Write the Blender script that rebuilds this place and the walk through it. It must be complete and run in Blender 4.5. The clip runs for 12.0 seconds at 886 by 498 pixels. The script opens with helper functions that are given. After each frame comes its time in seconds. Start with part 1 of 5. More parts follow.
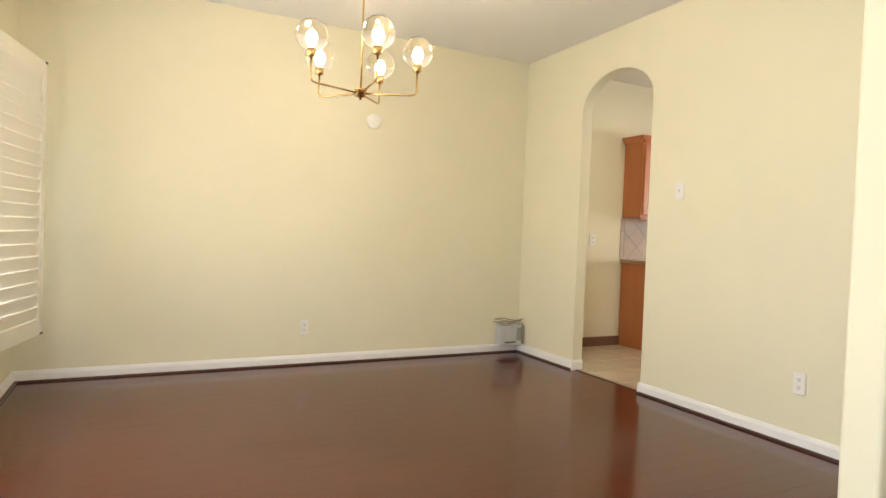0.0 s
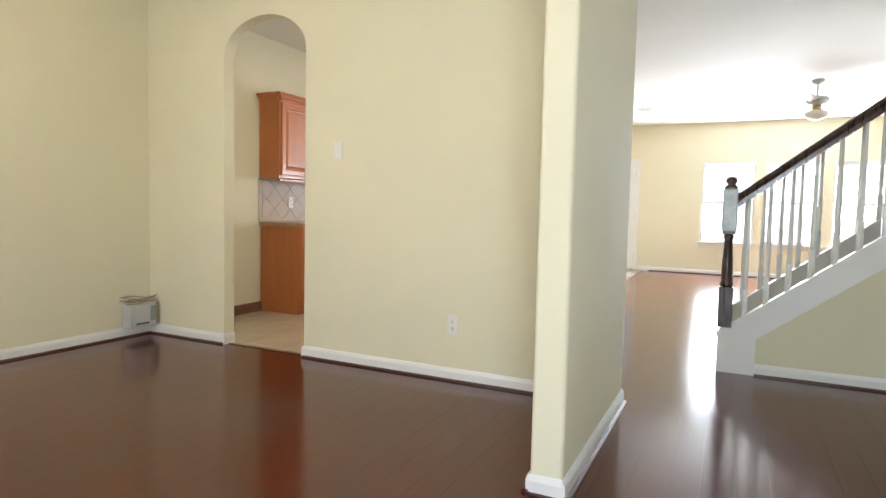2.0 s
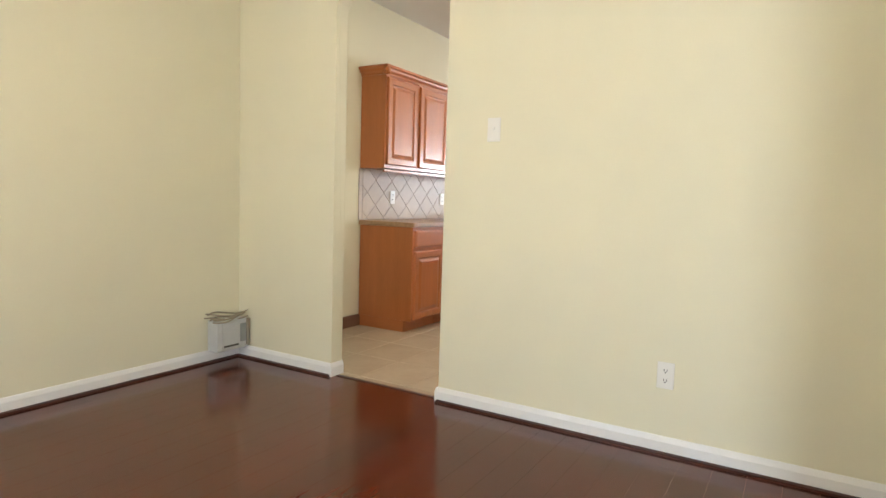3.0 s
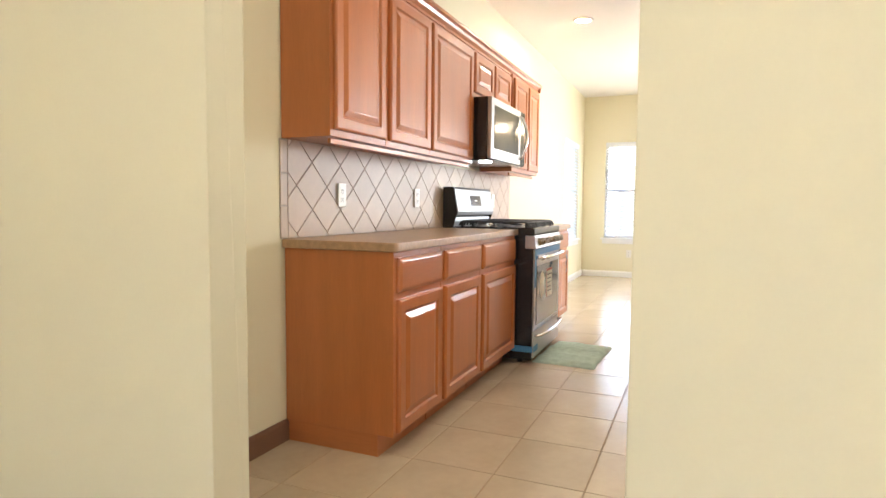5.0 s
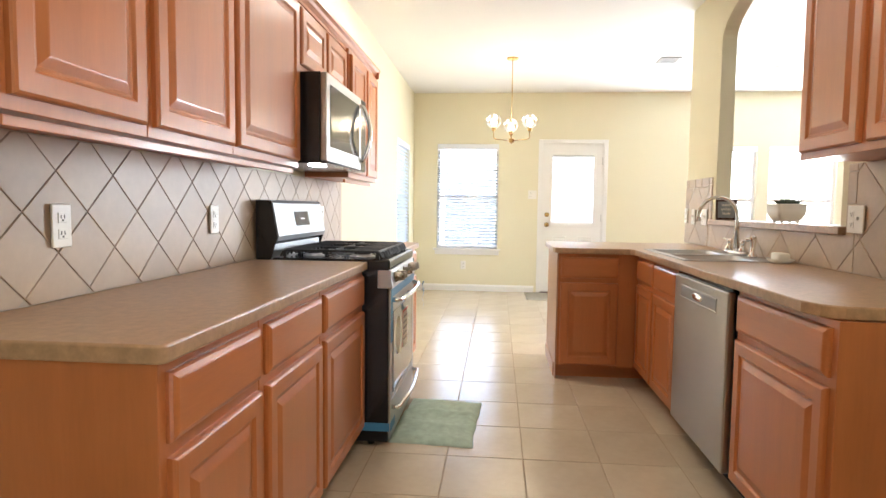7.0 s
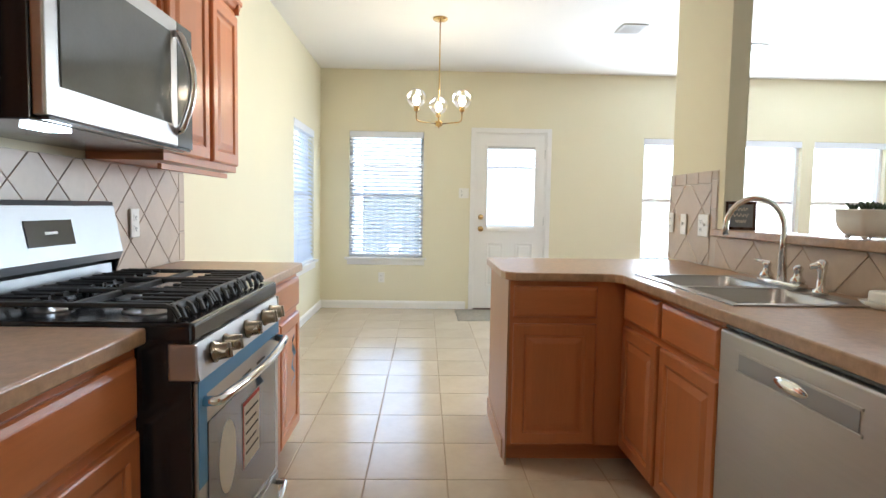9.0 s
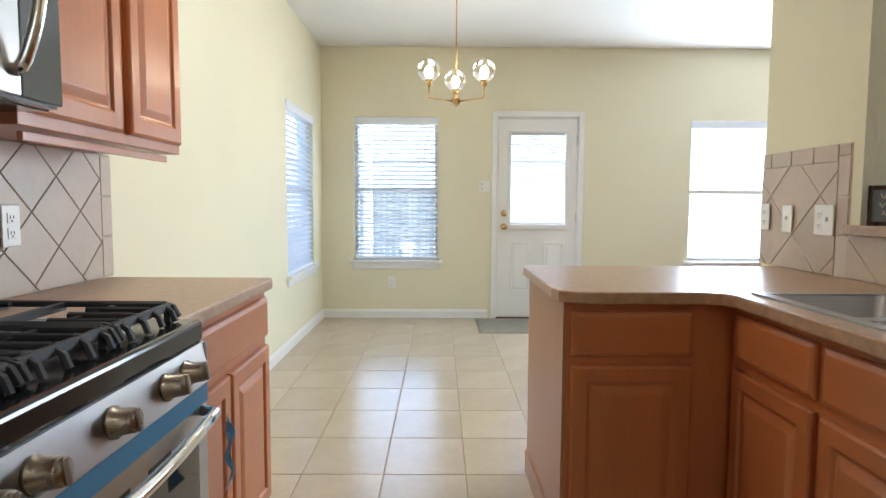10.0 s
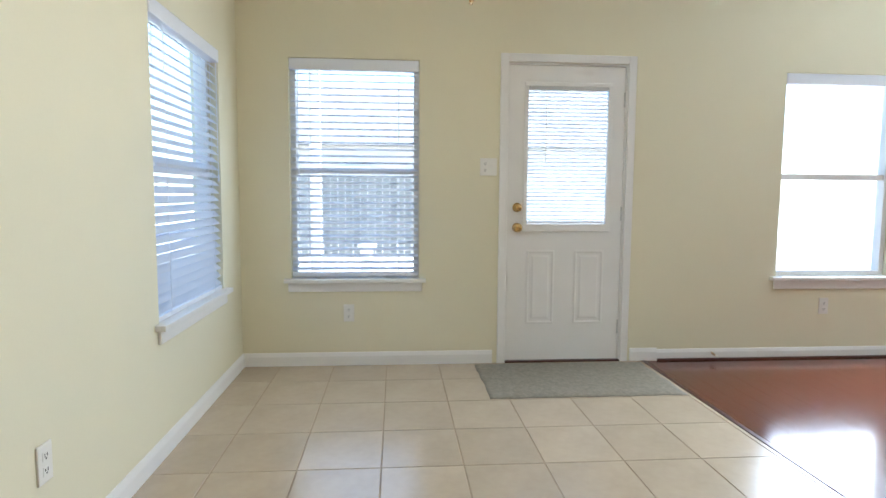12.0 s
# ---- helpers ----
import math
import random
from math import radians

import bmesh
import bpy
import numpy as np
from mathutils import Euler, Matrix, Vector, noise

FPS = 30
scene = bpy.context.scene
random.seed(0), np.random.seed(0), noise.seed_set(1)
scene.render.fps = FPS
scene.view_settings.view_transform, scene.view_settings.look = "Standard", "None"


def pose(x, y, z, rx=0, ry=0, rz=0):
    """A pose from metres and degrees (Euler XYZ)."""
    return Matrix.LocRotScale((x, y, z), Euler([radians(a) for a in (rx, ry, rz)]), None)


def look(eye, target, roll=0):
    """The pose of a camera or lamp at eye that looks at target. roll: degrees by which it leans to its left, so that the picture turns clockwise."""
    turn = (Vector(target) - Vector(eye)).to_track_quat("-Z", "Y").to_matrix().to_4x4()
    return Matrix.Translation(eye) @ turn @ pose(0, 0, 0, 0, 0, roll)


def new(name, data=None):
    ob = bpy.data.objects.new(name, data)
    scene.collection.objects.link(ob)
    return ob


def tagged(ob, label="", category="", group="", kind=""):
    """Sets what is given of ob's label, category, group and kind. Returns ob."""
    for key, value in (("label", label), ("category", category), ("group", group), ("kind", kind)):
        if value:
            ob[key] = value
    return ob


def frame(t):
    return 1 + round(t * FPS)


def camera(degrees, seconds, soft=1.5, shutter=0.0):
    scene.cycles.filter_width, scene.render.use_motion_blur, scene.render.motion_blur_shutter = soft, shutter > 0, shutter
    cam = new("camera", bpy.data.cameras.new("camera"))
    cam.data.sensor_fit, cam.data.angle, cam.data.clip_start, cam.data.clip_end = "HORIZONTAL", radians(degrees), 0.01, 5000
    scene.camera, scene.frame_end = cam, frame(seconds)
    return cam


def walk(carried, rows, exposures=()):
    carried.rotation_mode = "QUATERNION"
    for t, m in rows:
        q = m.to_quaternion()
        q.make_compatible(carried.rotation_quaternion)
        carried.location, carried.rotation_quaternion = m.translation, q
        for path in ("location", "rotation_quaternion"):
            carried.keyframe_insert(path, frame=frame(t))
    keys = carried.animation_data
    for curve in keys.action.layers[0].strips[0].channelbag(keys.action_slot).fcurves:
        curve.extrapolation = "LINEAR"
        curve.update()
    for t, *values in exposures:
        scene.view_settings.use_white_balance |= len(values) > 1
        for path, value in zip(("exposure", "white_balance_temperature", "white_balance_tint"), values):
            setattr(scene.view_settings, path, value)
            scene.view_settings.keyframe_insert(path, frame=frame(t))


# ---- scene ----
cam = camera(73.4, 12.0)
PATH = [
    (0, (-0.215, 0.114, 1.104), (0.681, 1.902, 1.054), 2.2),
    (0.5, (-0.371, -0.038, 1.085), (1.119, 1.297, 1.06), 1.9),
    (1, (-0.456, -0.117, 1.092), (1.305, 0.831, 1.052), 1.2),
    (1.5, (-0.381, 0.128, 1.044), (1.456, 0.917, 0.97), 1.2),
    (2, (-0.309, 0.597, 1.07), (1.488, 1.469, 0.939), 1.3),
    (2.5, (-0.073, 1.122, 1.073), (1.649, 2.13, 0.918), 1.3),
    (3, (0.308, 1.666, 1.089), (2.019, 2.692, 0.93), 1.8),
    (3.2, (0.45, 1.842, 1.1), (2.163, 2.862, 0.935), 1.9),
    (4.8, (1.961, 3.093, 1.06), (3.757, 3.963, 0.922), 0.5),
    (5, (2.164, 3.212, 1.059), (3.997, 4.0, 0.917), 0.5),
    (5.5, (2.552, 3.417, 1.082), (4.435, 4.075, 0.936), 0.8),
    (6, (2.841, 3.603, 1.106), (4.777, 4.084, 0.962), 0.7),
    (6.5, (3.077, 3.696, 1.129), (5.05, 3.995, 0.989), 0.7),
    (7, (3.234, 3.705, 1.175), (5.221, 3.886, 1.035), 0.7),
    (7.5, (3.472, 3.673, 1.199), (5.466, 3.616, 1.054), 0.6),
    (7.7, (3.596, 3.683, 1.21), (5.586, 3.557, 1.066), 0.6),
    (9.3, (4.881, 3.68, 1.192), (6.875, 3.631, 1.049), 0.8),
    (9.5, (5.034, 3.683, 1.184), (7.028, 3.633, 1.037), 0.4),
    (10, (5.475, 3.684, 1.179), (7.47, 3.673, 1.029), 0.3),
    (10.5, (5.984, 3.73, 1.161), (7.978, 3.779, 1.006), 0.1),
    (11, (6.512, 3.755, 1.127), (8.505, 3.809, 0.97), 0.2),
    (11.5, (7.029, 3.787, 1.118), (9.023, 3.835, 0.962), 0.1),
    (12, (7.539, 3.865, 1.174), (9.524, 3.704, 0.992), 0.4),
]
walk(cam, [(t, look(eye, target, roll)) for t, eye, target, roll in PATH],
     exposures=[(0.0, 3.15, 6400, 12), (0.5, 3.3, 6200, 11), (1.0, 3.2, 6050, 10), (1.5, 3.0, 5900, 9), (2.5, 2.95, 5950, 10), (3.0, 3.1, 5950, 10), (5.0, 3.25, 6250, 12), (7.5, 2.95, 5900, 10.5), (9.5, 2.45, 5500, 7), (10.5, 2.32, 5450, 7), (11.0, 2.25, 5450, 7), (12.0, 2.05, 5450, 7)])

# ---- world, sun, window light, entry fill ----
world = bpy.data.worlds.new("sky")
scene.world = world
world.use_nodes = True
wn = world.node_tree
sky = wn.nodes.new("ShaderNodeTexSky")
sky.sky_type, sky.sun_disc = "NISHITA", False
sky.sun_elevation, sky.sun_rotation = radians(58), radians(190)
wn.links.new(sky.outputs[0], wn.nodes["Background"].inputs[0])
wn.nodes["Background"].inputs[1].default_value = 0.15
sun = new("sun", bpy.data.lights.new("sun", "SUN"))
sun.data.energy, sun.data.angle, sun.data.color = 5.0, radians(0.5), (1.0, 0.95, 0.86)
sun.matrix_world = look((-4, -22, 36), (0, 0, 0))


def area_lamp(name, eye, target, w, h, watts, colour=(1.0, 0.98, 0.95)):
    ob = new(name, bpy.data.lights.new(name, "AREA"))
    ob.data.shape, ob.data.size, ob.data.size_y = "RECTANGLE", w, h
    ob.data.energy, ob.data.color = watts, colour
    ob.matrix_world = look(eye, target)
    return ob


def bulb_lamp(name, at, watts, colour=(1.0, 0.80, 0.56), size=0.02):
    ob = new(name, bpy.data.lights.new(name, "POINT"))
    ob.data.energy, ob.data.color, ob.data.shadow_soft_size = watts, colour, size
    ob.location = at
    return ob


LIVING_WINDOWS = [(0.265, 1.135), (-0.75, 0.12), (-1.765, -0.895)]
for a, b in LIVING_WINDOWS:
    area_lamp("living_window_light", (11.565, (a + b) / 2, 1.32), (9, (a + b) / 2, 1.32), b - a - 0.06, 1.38, 18, (0.95, 0.98, 1.0))
area_lamp("dining_window_light", (-0.925, 3.15, 1.25), (0, 3.10, 1.25), 0.95, 1.6, 3.8, (0.97, 0.98, 1.0))
# added fill for the entry and hall; its source is unseen
area_lamp("entry_fill_light", (-0.96, 0.10, 1.2), (0, 0.10, 1.2), 0.8, 1.9, 6.0, (0.95, 0.98, 1.0))
area_lamp("kitchen_window_light", (11.555, 4.13, 1.33), (9, 4.13, 1.33), 0.82, 1.4, 1.0, (0.95, 0.98, 1.0))

# ---- materials ----


def principled(name):
    m = bpy.data.materials.new(name)
    m.use_nodes = True
    return m, m.node_tree, m.node_tree.nodes["Principled BSDF"]


def surface(name, colour, rough=0.5, metal=0.0, scale=8.0, vary=0.08, bump=0.0, stretch=(1, 1, 1), coat=0.0, fine=80.0, random_value=0.0, rough_vary=0.06):
    """Procedural surface: two scales of variation in colour, gloss and relief."""
    m, nt, p = principled(name)
    n, l = nt.nodes, nt.links
    tc, mp = n.new("ShaderNodeTexCoord"), n.new("ShaderNodeMapping")
    mp.inputs["Scale"].default_value = stretch
    l.new(tc.outputs["Object"], mp.inputs[0])
    big, small = n.new("ShaderNodeTexNoise"), n.new("ShaderNodeTexNoise")
    big.inputs["Scale"].default_value, big.inputs["Detail"].default_value = scale, 5
    small.inputs["Scale"].default_value, small.inputs["Detail"].default_value = fine, 3
    l.new(mp.outputs[0], big.inputs[0])
    l.new(mp.outputs[0], small.inputs[0])
    add = n.new("ShaderNodeMath")
    add.operation = "MULTIPLY_ADD"
    l.new(small.outputs[0], add.inputs[0])
    add.inputs[1].default_value = 0.4
    l.new(big.outputs[0], add.inputs[2])
    rng = n.new("ShaderNodeMapRange")
    rng.inputs[1].default_value, rng.inputs[2].default_value = 0.35, 1.05
    rng.inputs[3].default_value, rng.inputs[4].default_value = 1 - vary, 1 + vary
    l.new(add.outputs[0], rng.inputs[0])
    value = rng.outputs[0]
    if random_value:
        info, r2, mul = n.new("ShaderNodeObjectInfo"), n.new("ShaderNodeMapRange"), n.new("ShaderNodeMath")
        r2.inputs[3].default_value, r2.inputs[4].default_value = 1 - random_value, 1 + random_value
        l.new(info.outputs["Random"], r2.inputs[0])
        mul.operation = "MULTIPLY"
        l.new(value, mul.inputs[0])
        l.new(r2.outputs[0], mul.inputs[1])
        value = mul.outputs[0]
    hsv = n.new("ShaderNodeHueSaturation")
    hsv.inputs["Color"].default_value = (*colour, 1)
    l.new(value, hsv.inputs["Value"])
    l.new(hsv.outputs[0], p.inputs["Base Color"])
    rr = n.new("ShaderNodeMapRange")
    rr.inputs[3].default_value, rr.inputs[4].default_value = max(0.02, rough - rough_vary), rough + rough_vary
    l.new(big.outputs[0], rr.inputs[0])
    l.new(rr.outputs[0], p.inputs["Roughness"])
    p.inputs["Metallic"].default_value = metal
    p.inputs["Coat Weight"].default_value = coat
    p.inputs["Coat Roughness"].default_value = 0.12
    if bump:
        b = n.new("ShaderNodeBump")
        b.inputs["Strength"].default_value, b.inputs["Distance"].default_value = bump, 0.004
        l.new(add.outputs[0], b.inputs["Height"])
        l.new(b.outputs[0], p.inputs["Normal"])
    return m


def glowing(name, colour, strength):
    m, nt, p = principled(name)
    p.inputs["Base Color"].default_value = (*colour, 1)
    p.inputs["Emission Color"].default_value = (*colour, 1)
    p.inputs["Emission Strength"].default_value = strength
    return m


def clear(name, tint=(1, 1, 1), rough=0.0, ior=1.45):
    m, nt, p = principled(name)
    p.inputs["Base Color"].default_value = (*tint, 1)
    p.inputs["Transmission Weight"].default_value = 1.0
    p.inputs["Roughness"].default_value = rough
    p.inputs["IOR"].default_value = ior
    return m


WALL = surface("cream_wall_paint", (0.75, 0.705, 0.52), 0.8, scale=1.5, vary=0.03, bump=0.12, fine=140)
CEIL = surface("white_ceiling_paint", (0.80, 0.79, 0.75), 0.8, scale=2, vary=0.02, bump=0.2, fine=160)
TRIM = surface("white_trim_paint", (0.80, 0.79, 0.76), 0.35, scale=4, vary=0.03)
SHUTTER = surface("white_shutter_paint", (0.82, 0.80, 0.72), 0.4, vary=0.02)
PLANK = surface("red_brown_laminate", (0.088, 0.018, 0.008), 0.16, scale=3, vary=0.14, bump=0.0, stretch=(0.5, 7, 1), coat=0.05, fine=24, random_value=0.16)
DARKBASE = surface("brown_baseboard", (0.17, 0.085, 0.05), 0.4, vary=0.1)
SHOE = surface("dark_shoe_moulding", (0.055, 0.018, 0.011), 0.3, vary=0.1)
TILE = surface("beige_floor_tile", (0.50, 0.415, 0.305), 0.24, scale=4, vary=0.10, bump=0.05, fine=30, random_value=0.05)
GROUT = surface("floor_grout", (0.33, 0.25, 0.165), 0.9, vary=0.1)
GROUT2 = surface("splash_grout", (0.43, 0.37, 0.31), 0.9, vary=0.1)
GROUT3 = surface("pale_splash_grout", (0.58, 0.51, 0.43), 0.9, vary=0.1)
SPLASH = surface("greige_wall_tile", (0.48, 0.375, 0.275), 0.42, scale=7, vary=0.12, bump=0.06, fine=40, random_value=0.06)
MAPLE = surface("stained_maple", (0.47, 0.158, 0.050), 0.32, scale=2.2, vary=0.14, bump=0.02, stretch=(6, 6, 0.6), coat=0.25, fine=22, random_value=0.04)
MAPLE_H = surface("stained_maple_crosswise", (0.47, 0.158, 0.050), 0.32, scale=2.2, vary=0.14, bump=0.02, stretch=(0.6, 0.6, 6), coat=0.25, fine=22, random_value=0.04)
PANEL = surface("pale_end_panel", (0.40, 0.22, 0.11), 0.4, scale=2, vary=0.12, stretch=(5, 5, 0.5))
COUNTER = surface("brown_laminate_worktop", (0.40, 0.255, 0.15), 0.33, scale=34, vary=0.26, fine=130, rough_vary=0.008)
STEEL = surface("brushed_steel", (0.44, 0.43, 0.42), 0.34, 1.0, scale=3, vary=0.05, stretch=(1, 1, 30))
CHROME = surface("chrome", (0.80, 0.80, 0.80), 0.09, 1.0, vary=0.01, rough_vary=0.03)
KNOB = surface("warm_steel_knob", (0.30, 0.26, 0.21), 0.28, 1.0, vary=0.04)
DULL = surface("satin_steel", (0.34, 0.35, 0.36), 0.5, 1.0, scale=3, vary=0.04)
BLACK = surface("black_enamel", (0.012, 0.012, 0.014), 0.16, scale=6, vary=0.2)
IRON = surface("cast_iron", (0.018, 0.018, 0.019), 0.55, scale=40, vary=0.2, bump=0.2)
DARKGLASS = surface("dark_oven_glass", (0.02, 0.022, 0.03), 0.06, vary=0.1, coat=0.5, rough_vary=0.02)
MWGLASS = surface("grey_mesh_glass", (0.10, 0.105, 0.10), 0.10, vary=0.1, rough_vary=0.02)
BLUE = surface("blue_tape", (0.055, 0.22, 0.42), 0.45, vary=0.1, fine=60)
PAPER = surface("paper_sticker", (0.75, 0.70, 0.60), 0.6, vary=0.05)
REDPRINT = surface("red_print", (0.45, 0.05, 0.04), 0.6)
PLASTIC = surface("white_plastic", (0.80, 0.78, 0.72), 0.35, vary=0.02)
SLOT = surface("dark_slot", (0.05, 0.045, 0.04), 0.6)
BRASS = surface("satin_brass", (0.62, 0.42, 0.17), 0.25, 1.0, vary=0.04)
GLOBE = clear("clear_globe_glass", (1, 0.98, 0.94), 0.0, 1.2)
PANE = clear("window_glass", (0.97, 0.99, 1.0), 0.0, 1.05)
BULB = glowing("warm_bulb", (1.0, 0.78, 0.48), 6)
SLAT = surface("white_blind_slat", (0.78, 0.80, 0.84), 0.45, vary=0.02)
NEWEL = surface("dark_stained_newel", (0.040, 0.017, 0.011), 0.28, vary=0.2, stretch=(4, 4, 0.6), coat=0.3)
WRAP = surface("pale_plastic_wrap", (0.50, 0.55, 0.58), 0.25, scale=14, vary=0.35, bump=0.5)
CARPET = surface("grey_stair_carpet", (0.30, 0.27, 0.23), 0.95, scale=60, vary=0.2, bump=0.5)
TOWEL = surface("pale_green_towel", (0.42, 0.53, 0.45), 0.95, scale=26, vary=0.22, bump=0.9, fine=200)
DOORMAT = surface("grey_doormat", (0.26, 0.235, 0.185), 0.95, scale=45, vary=0.28, bump=0.8, fine=220)
CERAMIC = surface("cream_ceramic", (0.80, 0.77, 0.70), 0.2, vary=0.03)
SUCCULENT = surface("dark_succulent", (0.05, 0.075, 0.035), 0.5, vary=0.3)
SOIL = surface("soil", (0.05, 0.035, 0.025), 0.95, vary=0.3)
GREYBOX = surface("grey_metal_box", (0.33, 0.34, 0.32), 0.5, 0.3, scale=10, vary=0.15)
WIRE = surface("tan_cable", (0.32, 0.27, 0.19), 0.6)
GRILLE = surface("grey_vent_paint", (0.55, 0.55, 0.53), 0.5)
CHALK = surface("slate_print", (0.20, 0.22, 0.24), 0.6, scale=30, vary=0.2)
CONCRETE = surface("patio_concrete", (0.50, 0.48, 0.44), 0.85, scale=1.2, vary=0.15, bump=0.2)
FENCEWOOD = surface("weathered_fence", (0.17, 0.17, 0.155), 0.9, scale=3, vary=0.25, stretch=(5, 5, 0.6), random_value=0.15)
SIDING = surface("pale_siding", (0.55, 0.52, 0.47), 0.8, vary=0.06)
SHINGLE = surface("grey_shingle", (0.17, 0.165, 0.16), 0.9, scale=20, vary=0.3, bump=0.4)
LED = glowing("cool_led", (0.85, 0.93, 1.0), 6)

# ---- mesh helpers ----


def root_of(ob):
    while ob.parent:
        ob = ob.parent
    return ob


def mesh_from(name, bm, material):
    bmesh.ops.recalc_face_normals(bm, faces=bm.faces)
    me = bpy.data.meshes.new(name)
    bm.to_mesh(me)
    bm.free()
    me.materials.append(material)
    return me


def part(name, bm, material, parent, label="", smooth=False):
    """One mesh, modelled in world places, as a child of a thing or part."""
    base = root_of(parent).location
    bmesh.ops.translate(bm, verts=bm.verts, vec=-base)
    me = mesh_from(name, bm, material)
    if smooth:
        me.shade_smooth()
    ob = new(name, me)
    ob.parent = parent
    if label:
        tagged(ob, label)
    return ob


def thing(name, at, label, category, group="", kind=""):
    ob = new(name)
    ob.location = at
    ob.empty_display_size = 0.05
    return tagged(ob, label, category, group, kind)


def single(name, bm, material, label, category="", kind="", smooth=False):
    me = mesh_from(name, bm, material)
    if smooth:
        me.shade_smooth()
    return tagged(new(name, me), label, category, "", kind)


def add_box(bm, x0, x1, y0, y1, z0, z1, bevel=0.0, seg=2):
    r = bmesh.ops.create_cube(bm, size=1.0)
    for v in r["verts"]:
        v.co = Vector(((x0 + x1) / 2 + v.co.x * (x1 - x0), (y0 + y1) / 2 + v.co.y * (y1 - y0), (z0 + z1) / 2 + v.co.z * (z1 - z0)))
    if bevel:
        es = list({e for v in r["verts"] for e in v.link_edges})
        bmesh.ops.bevel(bm, geom=es, offset=bevel, segments=seg, affect="EDGES", profile=0.5)
    return bm


def box(x0, x1, y0, y1, z0, z1, bevel=0.0, seg=2):
    return add_box(bmesh.new(), x0, x1, y0, y1, z0, z1, bevel, seg)


def prism(bm, pts, axis, a0, a1):
    """Polygon of 2D points pushed from a0 to a1 along axis (x: (y, z); y: (x, z); z: (x, y))."""
    def at(p, a):
        return {"x": (a, p[0], p[1]), "y": (p[0], a, p[1]), "z": (p[0], p[1], a)}[axis]
    lo = [bm.verts.new(at(p, a0)) for p in pts]
    hi = [bm.verts.new(at(p, a1)) for p in pts]
    bm.faces.new(lo)
    bm.faces.new(hi[::-1])
    for i in range(len(pts)):
        j = (i + 1) % len(pts)
        bm.faces.new((lo[i], lo[j], hi[j], hi[i]))
    return bm


def lathe(bm, profile, at=(0, 0, 0), m=None, n=20):
    """Profile of (radius, height) turned round z, then posed by m and moved to at."""
    m = m or Matrix.Identity(4)
    m = Matrix.Translation(at) @ m
    rings = []
    for r, h in profile:
        rings.append([bm.verts.new(m @ Vector((r * math.cos(2 * math.pi * k / n), r * math.sin(2 * math.pi * k / n), h))) for k in range(n)])
    for a, b in zip(rings, rings[1:]):
        for k in range(n):
            bm.faces.new((a[k], a[(k + 1) % n], b[(k + 1) % n], b[k]))
    bm.faces.new(rings[0][::-1])
    bm.faces.new(rings[-1])
    return bm


def tube(bm, pts, r, n=10):
    """Round bar along a line of places."""
    pts = [Vector(p) for p in pts]
    rings = []
    for i, p in enumerate(pts):
        d = (pts[min(i + 1, len(pts) - 1)] - pts[max(i - 1, 0)]).normalized()
        side = d.orthogonal().normalized() if not rings else (last - d * last.dot(d)).normalized()
        last = side
        up = d.cross(side)
        rr = r[i] if isinstance(r, (list, tuple)) else r
        rings.append([bm.verts.new(p + rr * (math.cos(2 * math.pi * k / n) * side + math.sin(2 * math.pi * k / n) * up)) for k in range(n)])
    for a, b in zip(rings, rings[1:]):
        for k in range(n):
            bm.faces.new((a[k], a[(k + 1) % n], b[(k + 1) % n], b[k]))
    bm.faces.new(rings[0][::-1])
    bm.faces.new(rings[-1])
    return bm


def ball(bm, at, r, sx=1, sy=1, sz=1, seg=20):
    res = bmesh.ops.create_uvsphere(bm, u_segments=seg, v_segments=seg // 2, radius=r)
    for v in res["verts"]:
        v.co = Vector((at[0] + v.co.x * sx, at[1] + v.co.y * sy, at[2] + v.co.z * sz))
    return bm


# orientation of a front: origin, the way its width runs, and the way it faces
def front(bm, o, along, out, w, h, thick, profile):
    """Panel w x h whose face is made of nested rectangles: profile rows are (inset, height above the back)."""
    o, along, out = Vector(o), Vector(along), Vector(out)
    up = Vector((0, 0, 1))
    rings = []
    for inset, d in [(0, 0)] + profile:
        rings.append([bm.verts.new(o + along * a + up * b + out * d) for a, b in
                      ((inset, inset), (w - inset, inset), (w - inset, h - inset), (inset, h - inset))])
    for a, b in zip(rings, rings[1:]):
        for k in range(4):
            bm.faces.new((a[k], a[(k + 1) % 4], b[(k + 1) % 4], b[k]))
    bm.faces.new(rings[0][::-1])
    bm.faces.new(rings[-1])
    return bm


T = 0.020
DOOR = [(0.0, T - 0.008), (0.003, T - 0.003), (0.008, T), (0.050, T), (0.054, T - 0.003), (0.058, T - 0.008), (0.066, T - 0.009), (0.088, T - 0.001), (0.092, T)]
DRAWER = [(0.0, T - 0.012), (0.004, T - 0.006), (0.014, T - 0.001), (0.018, T)]

# ---- the plan ----
X0, X1, Y0, Y1, H = -0.985, 11.575, -3.4, 4.89, 2.755
AX0, AX1 = 3.02, 3.12        # wall with the arched doorway
AY0, AY1 = 3.295, 4.062       # the arched doorway
SY0, SY1 = 1.115, 1.242        # stub wall between dining room and hall
SX0 = 1.812
PY0, PY1 = 2.075, 2.173       # wall with the pass-through
PX1 = 8.255
OX0, OX1 = 6.055, 7.605        # the pass-through
WOODY = 2.10


